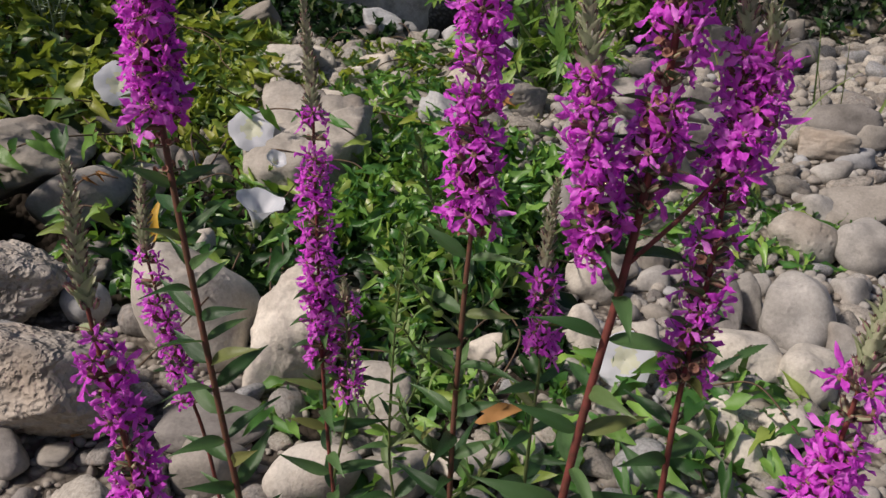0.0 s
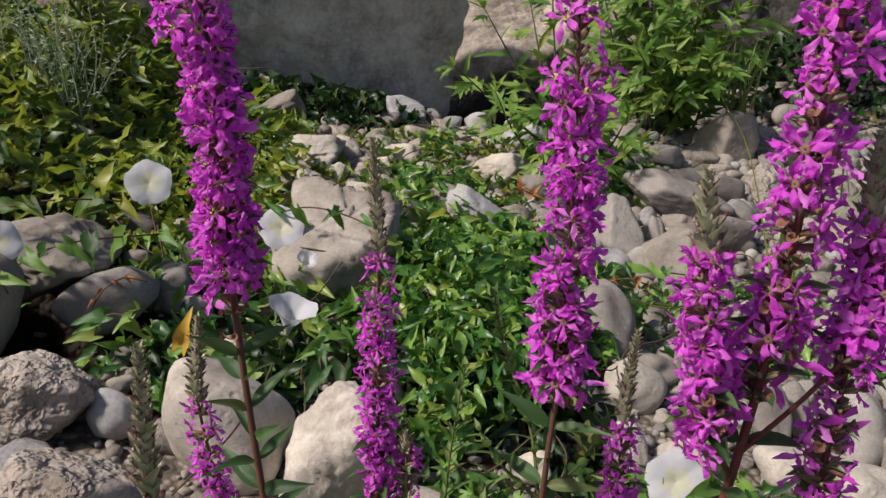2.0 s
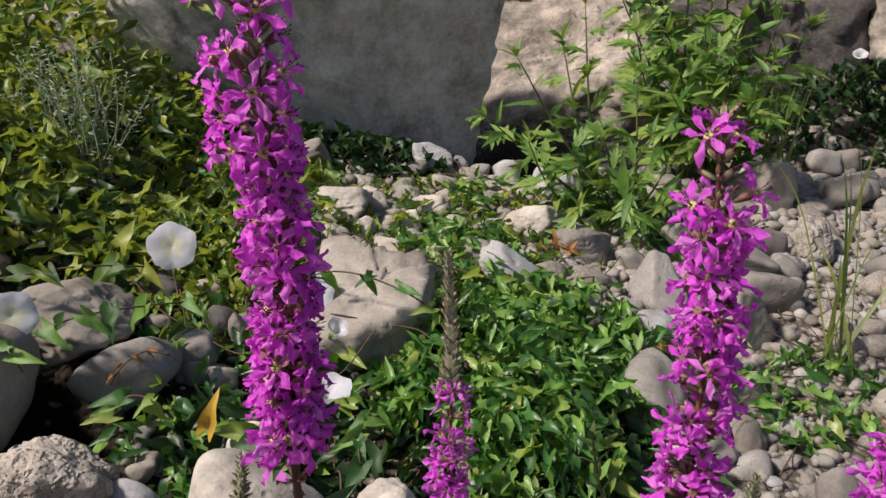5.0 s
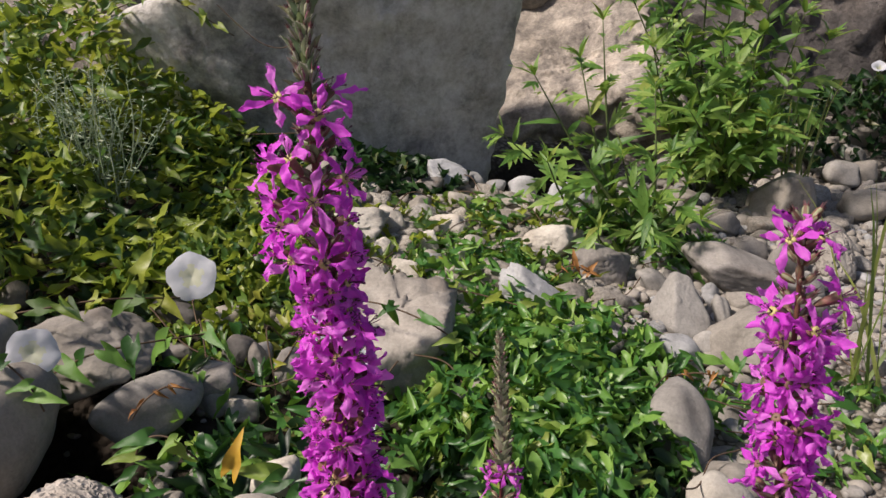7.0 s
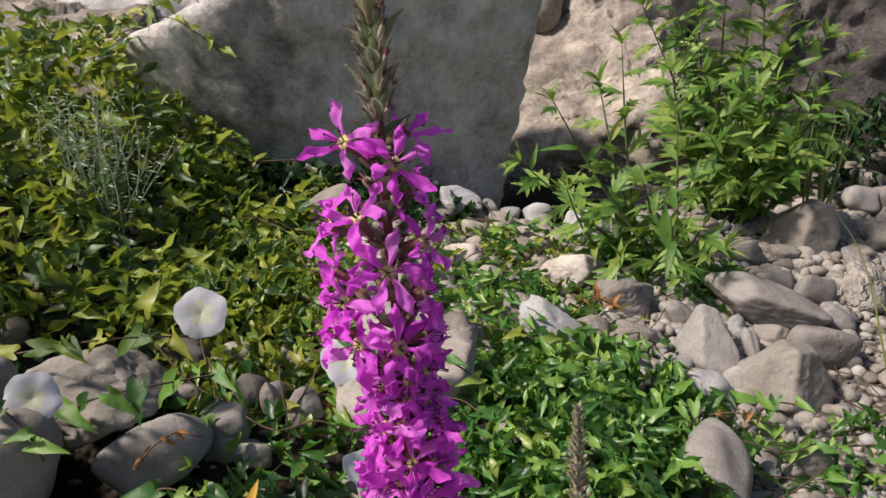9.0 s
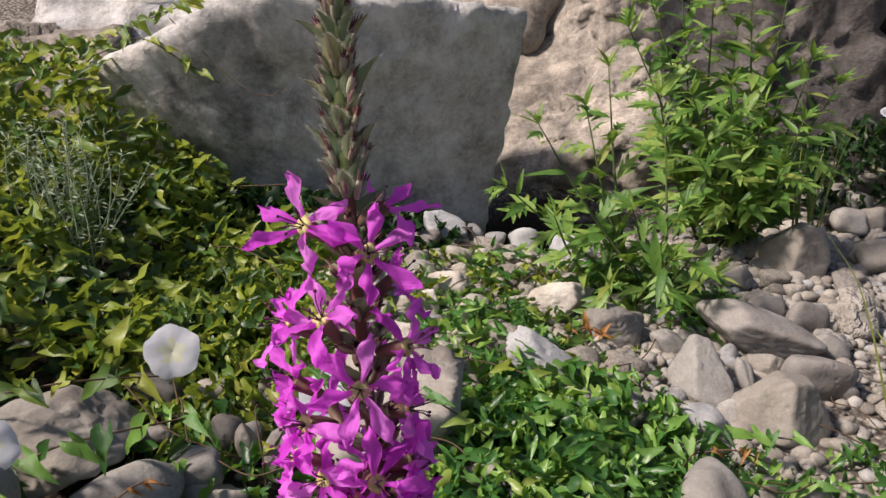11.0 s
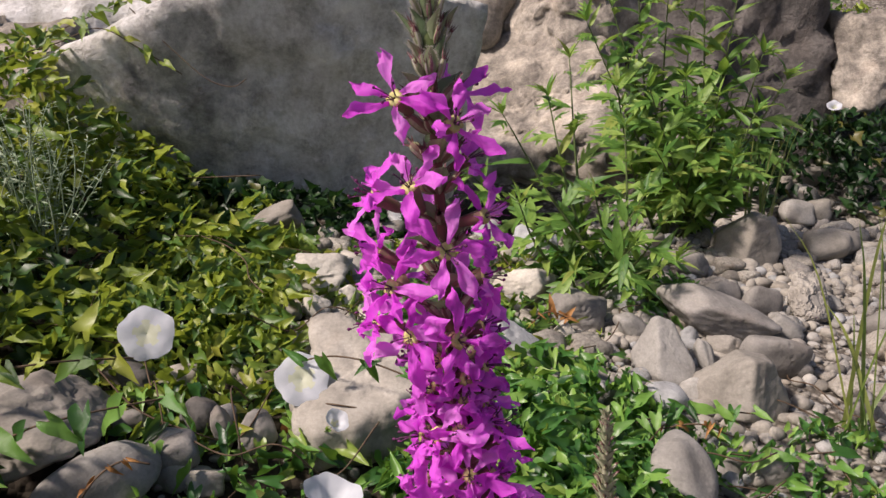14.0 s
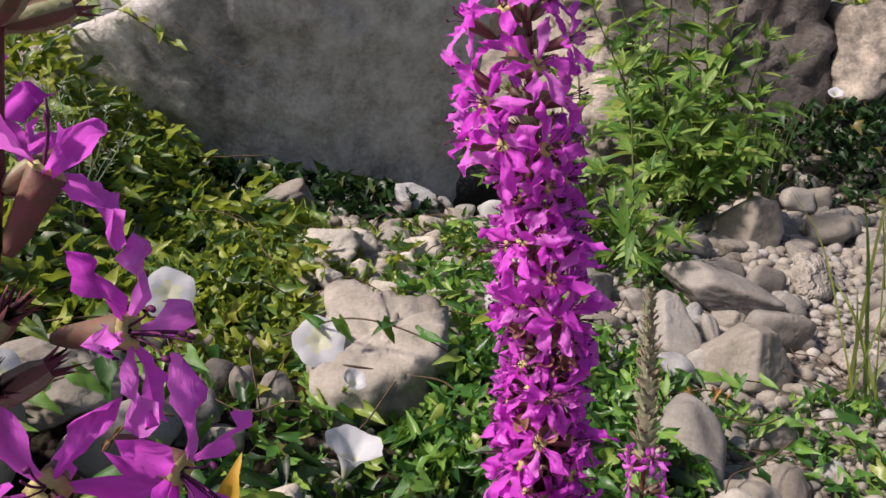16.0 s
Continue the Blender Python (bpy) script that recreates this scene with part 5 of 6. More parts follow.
SPENT = [spent_mesh(s + 9, 0.0062, 0.00135, (M_CALYX, M_BUDGREEN, M_TOOTH) if s % 2 else (M_BUDGREEN, M_CALYX, M_TOOTH)) for s in range(4)]
WHORLS = [bud_whorl(s) for s in range(6)]


def withered_mesh(seed):
    """A spent calyx with a shrivelled twist of petals hanging out of it."""
    rnd = random.Random(seed)
    v, f, mats = [], [], []
    ribbed(seed, 0.0058, 0.0012, v, f, mats)
    for k in range(4):
        a = 1.57 * k + rnd.uniform(-0.5, 0.5)
        n0 = len(v)
        for i in range(6):
            u = i / 5
            c = Vector((math.cos(a + 1.6 * u) * 0.0024 * u, math.sin(a + 1.6 * u) * 0.0024 * u, 0.0055 + 0.0058 * u - 0.003 * u * u))
            w = 0.0011 * (0.4 + math.sin(2.6 * u)) 
            o = Vector((math.cos(a + 1.3 + 2 * u), math.sin(a + 1.3 + 2 * u), 0.4 * math.sin(5 * u + k))) * w
            v += [c - o, c + Vector((0, 0, 0.0005 * math.sin(9 * u))), c + o]
        for i in range(5):
            q = n0 + 3 * i
            f += [(q, q + 1, q + 4, q + 3), (q + 1, q + 2, q + 5, q + 4)]
            mats += [3, 3]
    return striped("withered_flower", v, f, mats, M_CALYX, M_BUDGREEN, M_TOOTH, M_WITHER)


WITHERED = [withered_mesh(s + 20) for s in range(4)]


def ring_of(plant, rnd, name, meshes, p, d, count, size, rise):
    """Buds or spent calyces round one node of a stem."""
    a0 = rnd.uniform(0, 6.28)
    for k in range(count):
        o = around(d, a0 + k * 6.283 / count + rnd.uniform(-0.3, 0.3))
        child(name, rnd.choice(meshes), plant, basis(p + o * 0.0014, o + d * rnd.uniform(rise - 0.3, rise + 0.4), None, size * rnd.uniform(0.8, 1.2), rnd.uniform(0, 6)))


def broad_leaf(seed, mat, wide=0.098):
    """A long lance-shaped leaf with a sunken midrib, one metre long."""
    rnd = random.Random(seed)
    v, f = [], []
    n = 11
    droop, wave = rnd.uniform(0.10, 0.42), rnd.uniform(0, 6)
    for i in range(n):
        u = i / (n - 1)
        w = wide * math.sin(math.pi * min(1, u * 1.01) ** 0.60) ** 1.15 + 0.003
        for j in range(5):
            q = (j - 2) / 2
            v.append((q * w, u, 0.42 * w * abs(q) - droop * u * u + 0.10 * u + 0.012 * math.sin(8 * u + wave) * q))
    for i in range(n - 1):
        for j in range(4):
            a = i * 5 + j
            f.append((a, a + 1, a + 6, a + 5))
    return mesh_of("leaf", v, f, mat)


BROAD = [broad_leaf(s, M_LOOSE_LEAF, 0.108) for s in range(5)]


def lobed_leaf(seed, mat):
    """A mugwort-like leaf: one long lobe and two or three pairs of side lobes, one metre long."""
    rnd = random.Random(seed)
    v, f = [], []
    lobes = [((0, 0.0), (0, 1.0), 0.11)]
    for k in range(rnd.choice((2, 3))):
        y = 0.22 + 0.2 * k
        for sgn in (-1, 1):
            lobes.append(((0, y), (sgn * rnd.uniform(0.22, 0.34), y + rnd.uniform(0.20, 0.34)), 0.055))
    droop = rnd.uniform(0.1, 0.35)
    for (x0, y0), (x1, y1), w in lobes:
        n0 = len(v)
        dx, dy = x1 - x0, y1 - y0
        L = math.hypot(dx, dy)
        nx_, ny_ = -dy / L, dx / L
        n = 7
        for i in range(n):
            u = i / (n - 1)
            h = w * math.sin(math.pi * min(1, u * 1.01) ** 0.75) + 0.003
            for j in (-1, 0, 1):
                x, y = x0 + dx * u + nx_ * h * j, y0 + dy * u + ny_ * h * j
                v.append((x, y, 0.35 * h * abs(j) - droop * y * y + 0.08 * y - 0.15 * x * x))
        for i in range(n - 1):
            for j in range(2):
                a = n0 + i * 3 + j
                f.append((a, a + 1, a + 4, a + 3))
    return mesh_of("leaf", v, f, mat)


SHRUB_LEAVES = [lobed_leaf(s + 30, M_SHRUB) for s in range(4)] + [broad_leaf(s + 30, M_SHRUB, 0.095) for s in range(3)]


class Line:
    """A stem's line, by length along it from its foot."""

    def __init__(self, points, n=60):
        self.p = spline(points, n)
        self.s = [0.0]
        for a, b in zip(self.p, self.p[1:]):
            self.s.append(self.s[-1] + (b - a).length)

    def at(self, s):
        s = min(max(s, 0.0), self.s[-1])
        for i in range(len(self.s) - 1):
            if s <= self.s[i + 1]:
                break
        k = (s - self.s[i]) / max(self.s[i + 1] - self.s[i], 1e-9)
        d = (self.p[i + 1] - self.p[i]).normalized()
        return self.p[i].lerp(self.p[i + 1], k), d

    def up_to(self, z):
        for p, s in zip(self.p, self.s):
            if p.z >= z:
                return s
        return self.s[-1]


def around(d, a):
    """The direction square to d at the angle a."""
    x = Vector((1, 0, 0)) - d * d.x
    x.normalize()
    return x * math.cos(a) + d.cross(x) * math.sin(a)


def near_flower(plant, rnd, m):
    """A flower whose petals are pieces of their own."""
    fl = child("flower", CALYX, plant, m)
    turn = rnd.uniform(0, 1)
    for j in range(6):
        child("petal", rnd.choice(PETALS), fl, Matrix.Rotation(turn + j * math.pi / 3 + rnd.uniform(-0.2, 0.2), 4, "Z") @ Matrix.Rotation(rnd.uniform(-0.25, 0.25), 4, "Y"), "magenta petal" if j == 0 else "")
    child("stamen_tuft", rnd.choice(STAMENS), fl)


def spike(plant, rnd, line, z0, z1, z2, scale=1.0, near=False, thin=0.0, step=0.0095, sparse_top=0.0, bud_size=1.45, spent=()):
    """Flowers in whorls from z0 to z1, buds from there to z2; spent: heights between which the open side has only withered ones."""
    s0, s1, s2 = line.up_to(z0), line.up_to(z1), line.up_to(z2)
    s, phase = s0, rnd.uniform(0, 3)
    while s < s1:
        u = (s - s0) / max(s1 - s0, 1e-6)
        p, d = line.at(s)
        size = scale * (1.0 - 0.10 * u)
        ring_of(plant, rnd, "spent_calyx", SPENT, p, d, 7 if near else 5, 1.15 * size, 0.55)
        whorl = rnd.uniform(0.82, 1.12)
        gap = thin + (0.35 if rnd.random() < 0.24 else 0.0) + (0.06 if near else 0.15)
        for side in (0, math.pi):
            o = around(d, phase + side)
            child("bract", rnd.choice(BRACTS if u > 0.3 else LEAFLETS), plant, leaf_pose(p + o * 0.0018, o + d * rnd.uniform(0.1, 0.7), 1.1, d))
            count = (5 if near and u < 0.62 else 4) if u < 1 - sparse_top else 2 + (rnd.random() < 0.4)
            for k in range(count):
                if rnd.random() < gap:
                    continue
                a = phase + side + (k - (count - 1) / 2) * (2.9 / count) + rnd.uniform(-0.25, 0.25)
                o = around(d, a)
                out = (o + d * rnd.uniform(-0.05, 0.65)).normalized()
                q = p + d * rnd.uniform(-0.0035, 0.0035) + out * (0.0102 * size * whorl)
                m = basis(q, (out + Vector((rnd.uniform(-0.25, 0.25), rnd.uniform(-0.25, 0.25), rnd.uniform(-0.2, 0.2)))), None, size * whorl * rnd.uniform(0.84, 1.16), rnd.uniform(0, 6.28))
                if out.y < -0.35 and rnd.random() < 0.6 and any(lo < q.z < hi for lo, hi in spent):
                    child("withered_flower", rnd.choice(WITHERED), plant, basis(p + out * 0.0022, out + d * 0.5, None, rnd.uniform(0.9, 1.25), rnd.uniform(0, 6)))
                elif near:
                    near_flower(plant, rnd, m)
                else:
                    child("flower", rnd.choice(COROLLAS), plant, m)
        s += step * rnd.uniform(0.85, 1.15) * (1 + 0.5 * (u > 1 - sparse_top))
        phase += math.pi / 2 + rnd.uniform(-0.2, 0.2)
    if s2 - s1 < 0.005:
        return
    core = [line.at(s1 + (s2 - s1) * k / 12)[0] for k in range(13)]
    v, f = tube(core, [0.0024 * scale * (1 - 0.75 * (k / 12) ** 1.5) for k in range(13)], 8)
    child("bud_core", mesh_of("bud_core", v, f, M_GSTEM), plant)
    s = s1
    while s < s2 + 0.001:
        u = (s - s1) / max(s2 - s1, 1e-6)
        p, d = line.at(s)
        size = bud_size * scale * (1.0 - 0.62 * u ** 1.4)
        if near:
            for side in (0, math.pi):
                o = around(d, phase + side + rnd.uniform(-0.15, 0.15))
                for k in (-1, 1):
                    w = (o + d.cross(o) * 1.1 * k).normalized()
                    child("bract", SCALES[2 * rnd.randrange(3)], plant, leaf_pose(p + w * 0.0024 * size + d * 0.0015, w * rnd.uniform(0.3, 0.6) + d, 0.85 * size, w * -1 + d * 0.25))
                for k in range(7):
                    a, t = rnd.uniform(-1.2, 1.2), rnd.uniform(0.15, 0.8)
                    w = (o + d.cross(o) * a).normalized()
                    child("bud", rnd.choice(BUDS), plant, basis(p + w * 0.0022 * size + d * rnd.uniform(-0.0005, 0.0022), w * t + d, None, size * rnd.uniform(0.72, 1.0), rnd.uniform(0, 6)))
                child("bract", rnd.choice(SCALES), plant, leaf_pose(p + o * 0.0028 * size, o * rnd.uniform(0.45, 0.85) + d, size * rnd.uniform(0.85, 1.1), o * -1 + d * 0.25))
        else:
            m = basis(p, d, around(d, phase), size * rnd.uniform(0.92, 1.08))
            child("bud_whorl", rnd.choice(WHORLS), plant, m)
        s += (0.0056 if near else 0.0044) * bud_size * scale * (1.0 - 0.55 * u)
        phase += math.pi / 2 + rnd.uniform(-0.2, 0.2)


def stem_part(plant, line, r0, r1, mat, label=""):
    n = len(line.p)
    v, f = tube(line.p, [0.8 * (r0 + (r1 - r0) * i / (n - 1)) for i in range(n)], 8)
    return child("stem", mesh_of("stem", v, f, mat), plant, None, label)


def stem_leaves(plant, rnd, line, z0, z1, length, step=0.034, phase=0.0, rise=0.45):
    s, s1 = line.up_to(z0), line.up_to(z1)
    while s < s1:
        p, d = line.at(s)
        u = (s - line.up_to(z0)) / max(s1 - line.up_to(z0), 1e-6)
        for side in (0, math.pi):
            o = around(d, phase + side + rnd.uniform(-0.2, 0.2))
            child("leaf", rnd.choice(BROAD), plant, leaf_pose(p + o * 0.001, o + Vector((0, 0, rnd.uniform(rise - 0.25, rise + 0.25))), length * rnd.uniform(0.65, 1.0) * (1 - 0.30 * u), (rnd.uniform(-0.7, 0.5), rnd.uniform(-1.5, -0.1), 1), rnd.uniform(0.9, 1.2)))
        s += step * rnd.uniform(0.85, 1.15)
        phase += math.pi / 2


YOUNG = [broad_leaf(s + 60, M_YOUNG, 0.15) for s in range(4)]


def leafy_shoot(plant, rnd, points, size, step=0.008):
    """A side shoot with crowded pairs of small young leaves."""
    line = Line(points, 24)
    stem_part(plant, line, 0.0014, 0.0007, M_GSTEM)
    s, phase = line.s[-1] * 0.25, rnd.uniform(0, 3)
    while s < line.s[-1] + 0.001:
        u = s / line.s[-1]
        p, d = line.at(s)
        for side in (0, math.pi):
            o = around(d, phase + side + rnd.uniform(-0.2, 0.2))
            child("leaf", rnd.choice(YOUNG), plant, leaf_pose(p, o + d * rnd.uniform(0.5, 1.1) * (0.6 + u), size * rnd.uniform(0.8, 1.15) * (1.05 - 0.45 * u), d + o * -0.4, rnd.uniform(0.9, 1.25)))
        s += step * rnd.uniform(0.8, 1.2) * (1.2 - 0.6 * u)
        phase += math.pi / 2


def loosestrife(label):
    return tagged(new("purple_loosestrife"), label, "flowering plant", "purple loosestrife plants")


rnd = random.Random(2024)
hero = loosestrife("tall purple loosestrife with magenta flowers and grey-green bud tip")
hero_line = Line([(-0.095, 0.43, 0.10), (-0.118, 0.437, 0.319), (-0.132, 0.438, 0.493), (-0.135, 0.440, 0.60), (-0.141, 0.443, 0.68), (-0.144, 0.445, 0.74), (-0.147, 0.447, 0.80)])
stem_part(hero, hero_line, 0.0027, 0.0012, M_HSTEM, "dark red hairy stem")
spike(hero, rnd, hero_line, 0.512, 0.634, 0.634, 1.0, True, 0.05, 0.0092, 0.0, 1.12, ((0.578, 0.598), (0.552, 0.570), (0.512, 0.524)))
# the open whorls at the top, with bare hairy stem between them
for z, count in ((0.640, 7), (0.648, 7), (0.657, 6), (0.664, 6), (0.672, 6), (0.679, 5), (0.686, 5), (0.692, 5)):
    q, d = hero_line.at(hero_line.up_to(z))
    ring_of(hero, rnd, "spent_calyx", SPENT, q, d, count, 0.92, 0.8)
    for k in range(2):
        o = around(d, z * 900 + k * math.pi)
        child("bract", rnd.choice(BRACTS), hero, leaf_pose(q + o * 0.0018, o + d * rnd.uniform(0.5, 1.1), 1.15, d))
for at, facing, size in (((-0.1505, 0.4350, 0.6950), (-0.40, -0.80, 0.40), 1.0), ((-0.1373, 0.4340, 0.6895), (0.40, -0.85, 0.25), 1.0), ((-0.1358, 0.4520, 0.6960), (0.55, 0.40, 0.75), 1.0),
                         ((-0.1475, 0.4340, 0.6755), (-0.35, -0.60, 0.75), 1.0), ((-0.1560, 0.4410, 0.6725), (-0.80, -0.25, 0.45), 0.95), ((-0.1335, 0.4480, 0.6800), (0.75, 0.0, 0.50), 0.95),
                         ((-0.1300, 0.4385, 0.6680), (0.75, -0.50, 0.30), 1.0), ((-0.1394, 0.4300, 0.6615), (0.10, -0.95, 0.30), 1.08), ((-0.1520, 0.4345, 0.6520), (-0.60, -0.70, 0.30), 1.02),
                         ((-0.1550, 0.4410, 0.6590), (-0.85, -0.10, 0.50), 0.95), ((-0.1300, 0.4400, 0.6530), (0.85, -0.30, 0.25), 1.0), ((-0.1475, 0.4300, 0.6415), (-0.35, -0.90, 0.25), 1.02),
                         ((-0.1365, 0.4300, 0.6405), (0.35, -0.90, 0.25), 1.02), ((-0.1420, 0.4560, 0.6640), (0.0, 0.90, 0.40), 1.0), ((-0.1500, 0.4560, 0.6480), (-0.40, 0.85, 0.30), 1.0),
                         ((-0.1350, 0.4550, 0.6440), (0.50, 0.80, 0.30), 1.0), ((-0.1555, 0.4390, 0.6420), (-0.85, -0.30, 0.30), 1.0), ((-0.1300, 0.4420, 0.6400), (0.90, -0.10, 0.30), 1.0)):
    near_flower(hero, rnd, basis(at, facing, None, size, rnd.uniform(0, 6.28)))
spike(hero, rnd, hero_line, 0.699, 0.699, 0.800, 1.05, True, 0.05, 0.0092, 0.0, 1.12)
stem_leaves(hero, rnd, hero_line, 0.16, 0.49, 0.050, 0.0155, 0.9, 0.55)
for z in (0.490, 0.499, 0.507):
    q, d = hero_line.at(hero_line.up_to(z))
    ring_of(hero, rnd, "withered_flower", WITHERED, q, d, 4, 0.85, 0.35)

slim = loosestrife("slender purple loosestrife with a long pointed bud tip")
line = Line([(-0.070, 0.54, 0.14), (-0.075, 0.54, 0.236), (-0.076, 0.54, 0.323), (-0.074, 0.54, 0.43), (-0.072, 0.54, 0.507), (-0.074, 0.54, 0.572)])
stem_part(slim, line, 0.0022, 0.0008, M_STEM)
spike(slim, rnd, line, 0.322, 0.498, 0.575, 0.80, False, 0.12, 0.0105, 0.2)
stem_leaves(slim, rnd, line, 0.15, 0.315, 0.056, 0.019, 0.2, 0.35)
line = Line([(-0.073, 0.54, 0.22), (-0.060, 0.536, 0.28), (-0.057, 0.535, 0.33), (-0.057, 0.535, 0.385)])
stem_part(slim, line, 0.0015, 0.0008, M_GSTEM)
spike(slim, rnd, line, 0.292, 0.372, 0.392, 0.72, False, 0.3, 0.011)

middle = loosestrife("purple loosestrife in full bloom with leafy side shoots")
line = Line([(0.010, 0.45, 0.10), (0.016, 0.452, 0.304), (0.023, 0.452, 0.413), (0.027, 0.452, 0.463), (0.030, 0.452, 0.56), (0.029, 0.452, 0.650)])
stem_part(middle, line, 0.0027, 0.0011, M_HSTEM, "dark red hairy stem")
spike(middle, rnd, line, 0.462, 0.600, 0.600, 1.06, False, 0.07, 0.0100, 0.0)
for z, count in ((0.606, 6), (0.614, 5), (0.622, 4), (0.632, 5), (0.638, 6), (0.643, 5)):
    q, d = line.at(line.up_to(z))
    ring_of(middle, rnd, "spent_calyx", SPENT, q, d, count, 1.0, 0.9)
for at, facing, size in (((0.0226, 0.4470, 0.6450), (-0.50, -0.50, 0.75), 0.95), ((0.0340, 0.4490, 0.6455), (0.55, -0.40, 0.75), 0.95), ((0.0290, 0.4570, 0.6480), (0.10, 0.50, 0.85), 0.95),
                         ((0.0185, 0.4460, 0.6190), (-0.75, -0.45, 0.40), 1.0), ((0.0425, 0.4480, 0.6240), (0.80, -0.30, 0.45), 1.0), ((0.0330, 0.4420, 0.6130), (0.25, -0.90, 0.30), 1.05),
                         ((0.0225, 0.4430, 0.6080), (-0.45, -0.80, 0.30), 1.0), ((0.0300, 0.4640, 0.6160), (0.10, 0.90, 0.40), 1.0), ((0.0430, 0.4540, 0.6080), (0.85, 0.20, 0.40), 1.0)):
    near_flower(middle, rnd, basis(at, facing, None, size, rnd.uniform(0, 6.28)))
stem_leaves(middle, rnd, line, 0.14, 0.44, 0.052, 0.0165, 1.2, 0.45)
for z in (0.452, 0.460):
    q, d = line.at(line.up_to(z))
    ring_of(middle, rnd, "withered_flower", WITHERED, q, d, 4, 0.85, 0.35)
for pts in ([(0.021, 0.452, 0.385), (0.016, 0.475, 0.425), (0.002, 0.500, 0.462), (-0.004, 0.507, 0.492)],
                    [(0.021, 0.452, 0.392), (0.000, 0.455, 0.412), (-0.012, 0.457, 0.432)],
                    [(0.022, 0.452, 0.398), (0.042, 0.458, 0.412), (0.056, 0.462, 0.438)],
                    [(0.020, 0.452, 0.360), (-0.002, 0.450, 0.378), (-0.012, 0.448, 0.395)]):
    leafy_shoot(middle, rnd, pts, 0.017)
for pts in ([(0.017, 0.452, 0.33), (0.034, 0.449, 0.352), (0.046, 0.447, 0.385)], [(0.015, 0.452, 0.30), (-0.006, 0.446, 0.322), (-0.016, 0.444, 0.352)], [(0.014, 0.452, 0.27), (0.032, 0.445, 0.292), (0.042, 0.443, 0.318)]):
    leafy_shoot(middle, rnd, pts, 0.019)

branched = loosestrife("branching purple loosestrife with a thick red stem")
line = Line([(0.045, 0.40, 0.08), (0.081, 0.390, 0.352), (0.100, 0.390, 0.458), (0.110, 0.390, 0.53), (0.117, 0.390, 0.62), (0.124, 0.390, 0.70), (0.128, 0.390, 0.76)])
stem_part(branched, line, 0.0032, 0.0013, M_STEM, "thick red stem")
spike(branched, rnd, line, 0.485, 0.700, 0.765, 1.0, False, 0.16, 0.0104, spent=((0.480, 0.565), (0.610, 0.625)))
stem_leaves(branched, rnd, line, 0.16, 0.46, 0.066, 0.026, 0.1, 0.3)
line = Line([(0.098, 0.390, 0.448), (0.086, 0.386, 0.475), (0.079, 0.385, 0.52), (0.077, 0.385, 0.550), (0.073, 0.385, 0.588)], 30)
stem_part(branched, line, 0.0018, 0.0008, M_STEM)
spike(branched, rnd, line, 0.470, 0.548, 0.590, 0.95, False, 0.10, 0.0095, spent=((0.460, 0.492), (0.520, 0.530)))
line = Line([(0.102, 0.390, 0.462), (0.130, 0.393, 0.490), (0.152, 0.395, 0.52), (0.158, 0.395, 0.555), (0.156, 0.395, 0.580)], 30)
stem_part(branched, line, 0.0016, 0.0008, M_STEM)
spike(branched, rnd, line, 0.500, 0.555, 0.585, 0.9, False, 0.15, 0.0110)

leaning = loosestrife("purple loosestrife with violet flowers low on its stem")
line = Line([(0.125, 0.405, 0.08), (0.133, 0.402, 0.30), (0.137, 0.400, 0.384), (0.145, 0.400, 0.46), (0.148, 0.400, 0.54), (0.146, 0.400, 0.60)])
stem_part(leaning, line, 0.0026, 0.0010, M_STEM)
spike(leaning, rnd, line, 0.386, 0.560, 0.602, 0.95, False, 0.16, 0.0100, spent=((0.38, 0.43), (0.455, 0.515)))
stem_leaves(leaning, rnd, line, 0.14, 0.37, 0.058, 0.022, 0.6, 0.3)

short = loosestrife("short purple loosestrife with a pale green bud tip")
line = Line([(0.062, 0.522, 0.12), (0.072, 0.522, 0.266), (0.077, 0.522, 0.335), (0.078, 0.522, 0.417), (0.083, 0.522, 0.462)])
stem_part(short, line, 0.0020, 0.0008, M_GSTEM)
spike(short, rnd, line, 0.338, 0.402, 0.462, 0.85, False, 0.25, 0.0105)
stem_leaves(short, rnd, line, 0.15, 0.33, 0.052, 0.020, 0.8, 0.3)

low = loosestrife("purple loosestrife with a thick grey-green bud tip above stones")
line = Line([(-0.130, 0.376, 0.08), (-0.146, 0.376, 0.30), (-0.153, 0.376, 0.38), (-0.159, 0.376, 0.449), (-0.157, 0.376, 0.515)])
stem_part(low, line, 0.0024, 0.0010, M_STEM)
spike(low, rnd, line, 0.300, 0.442, 0.515, 0.95, False, 0.12, 0.0105, 0.2)

small = loosestrife("small purple loosestrife with sparse flowers")
line = Line([(-0.145, 0.515, 0.12), (-0.158, 0.518, 0.26), (-0.166, 0.518, 0.309), (-0.182, 0.518, 0.41), (-0.178, 0.518, 0.470)])
stem_part(small, line, 0.0020, 0.0008, M_STEM)
spike(small, rnd, line, 0.300, 0.412, 0.470, 0.80, False, 0.30, 0.0115, 0.3)

edge = loosestrife("purple loosestrife leaning over white pebbles")
line = Line([(0.158, 0.33, 0.06), (0.171, 0.326, 0.27), (0.180, 0.325, 0.36), (0.189, 0.325, 0.43), (0.195, 0.325, 0.485)])
stem_part(edge, line, 0.0024, 0.0010, M_STEM)
spike(edge, rnd, line, 0.270, 0.432, 0.485, 1.05, False, 0.12, 0.0105, 0.2)

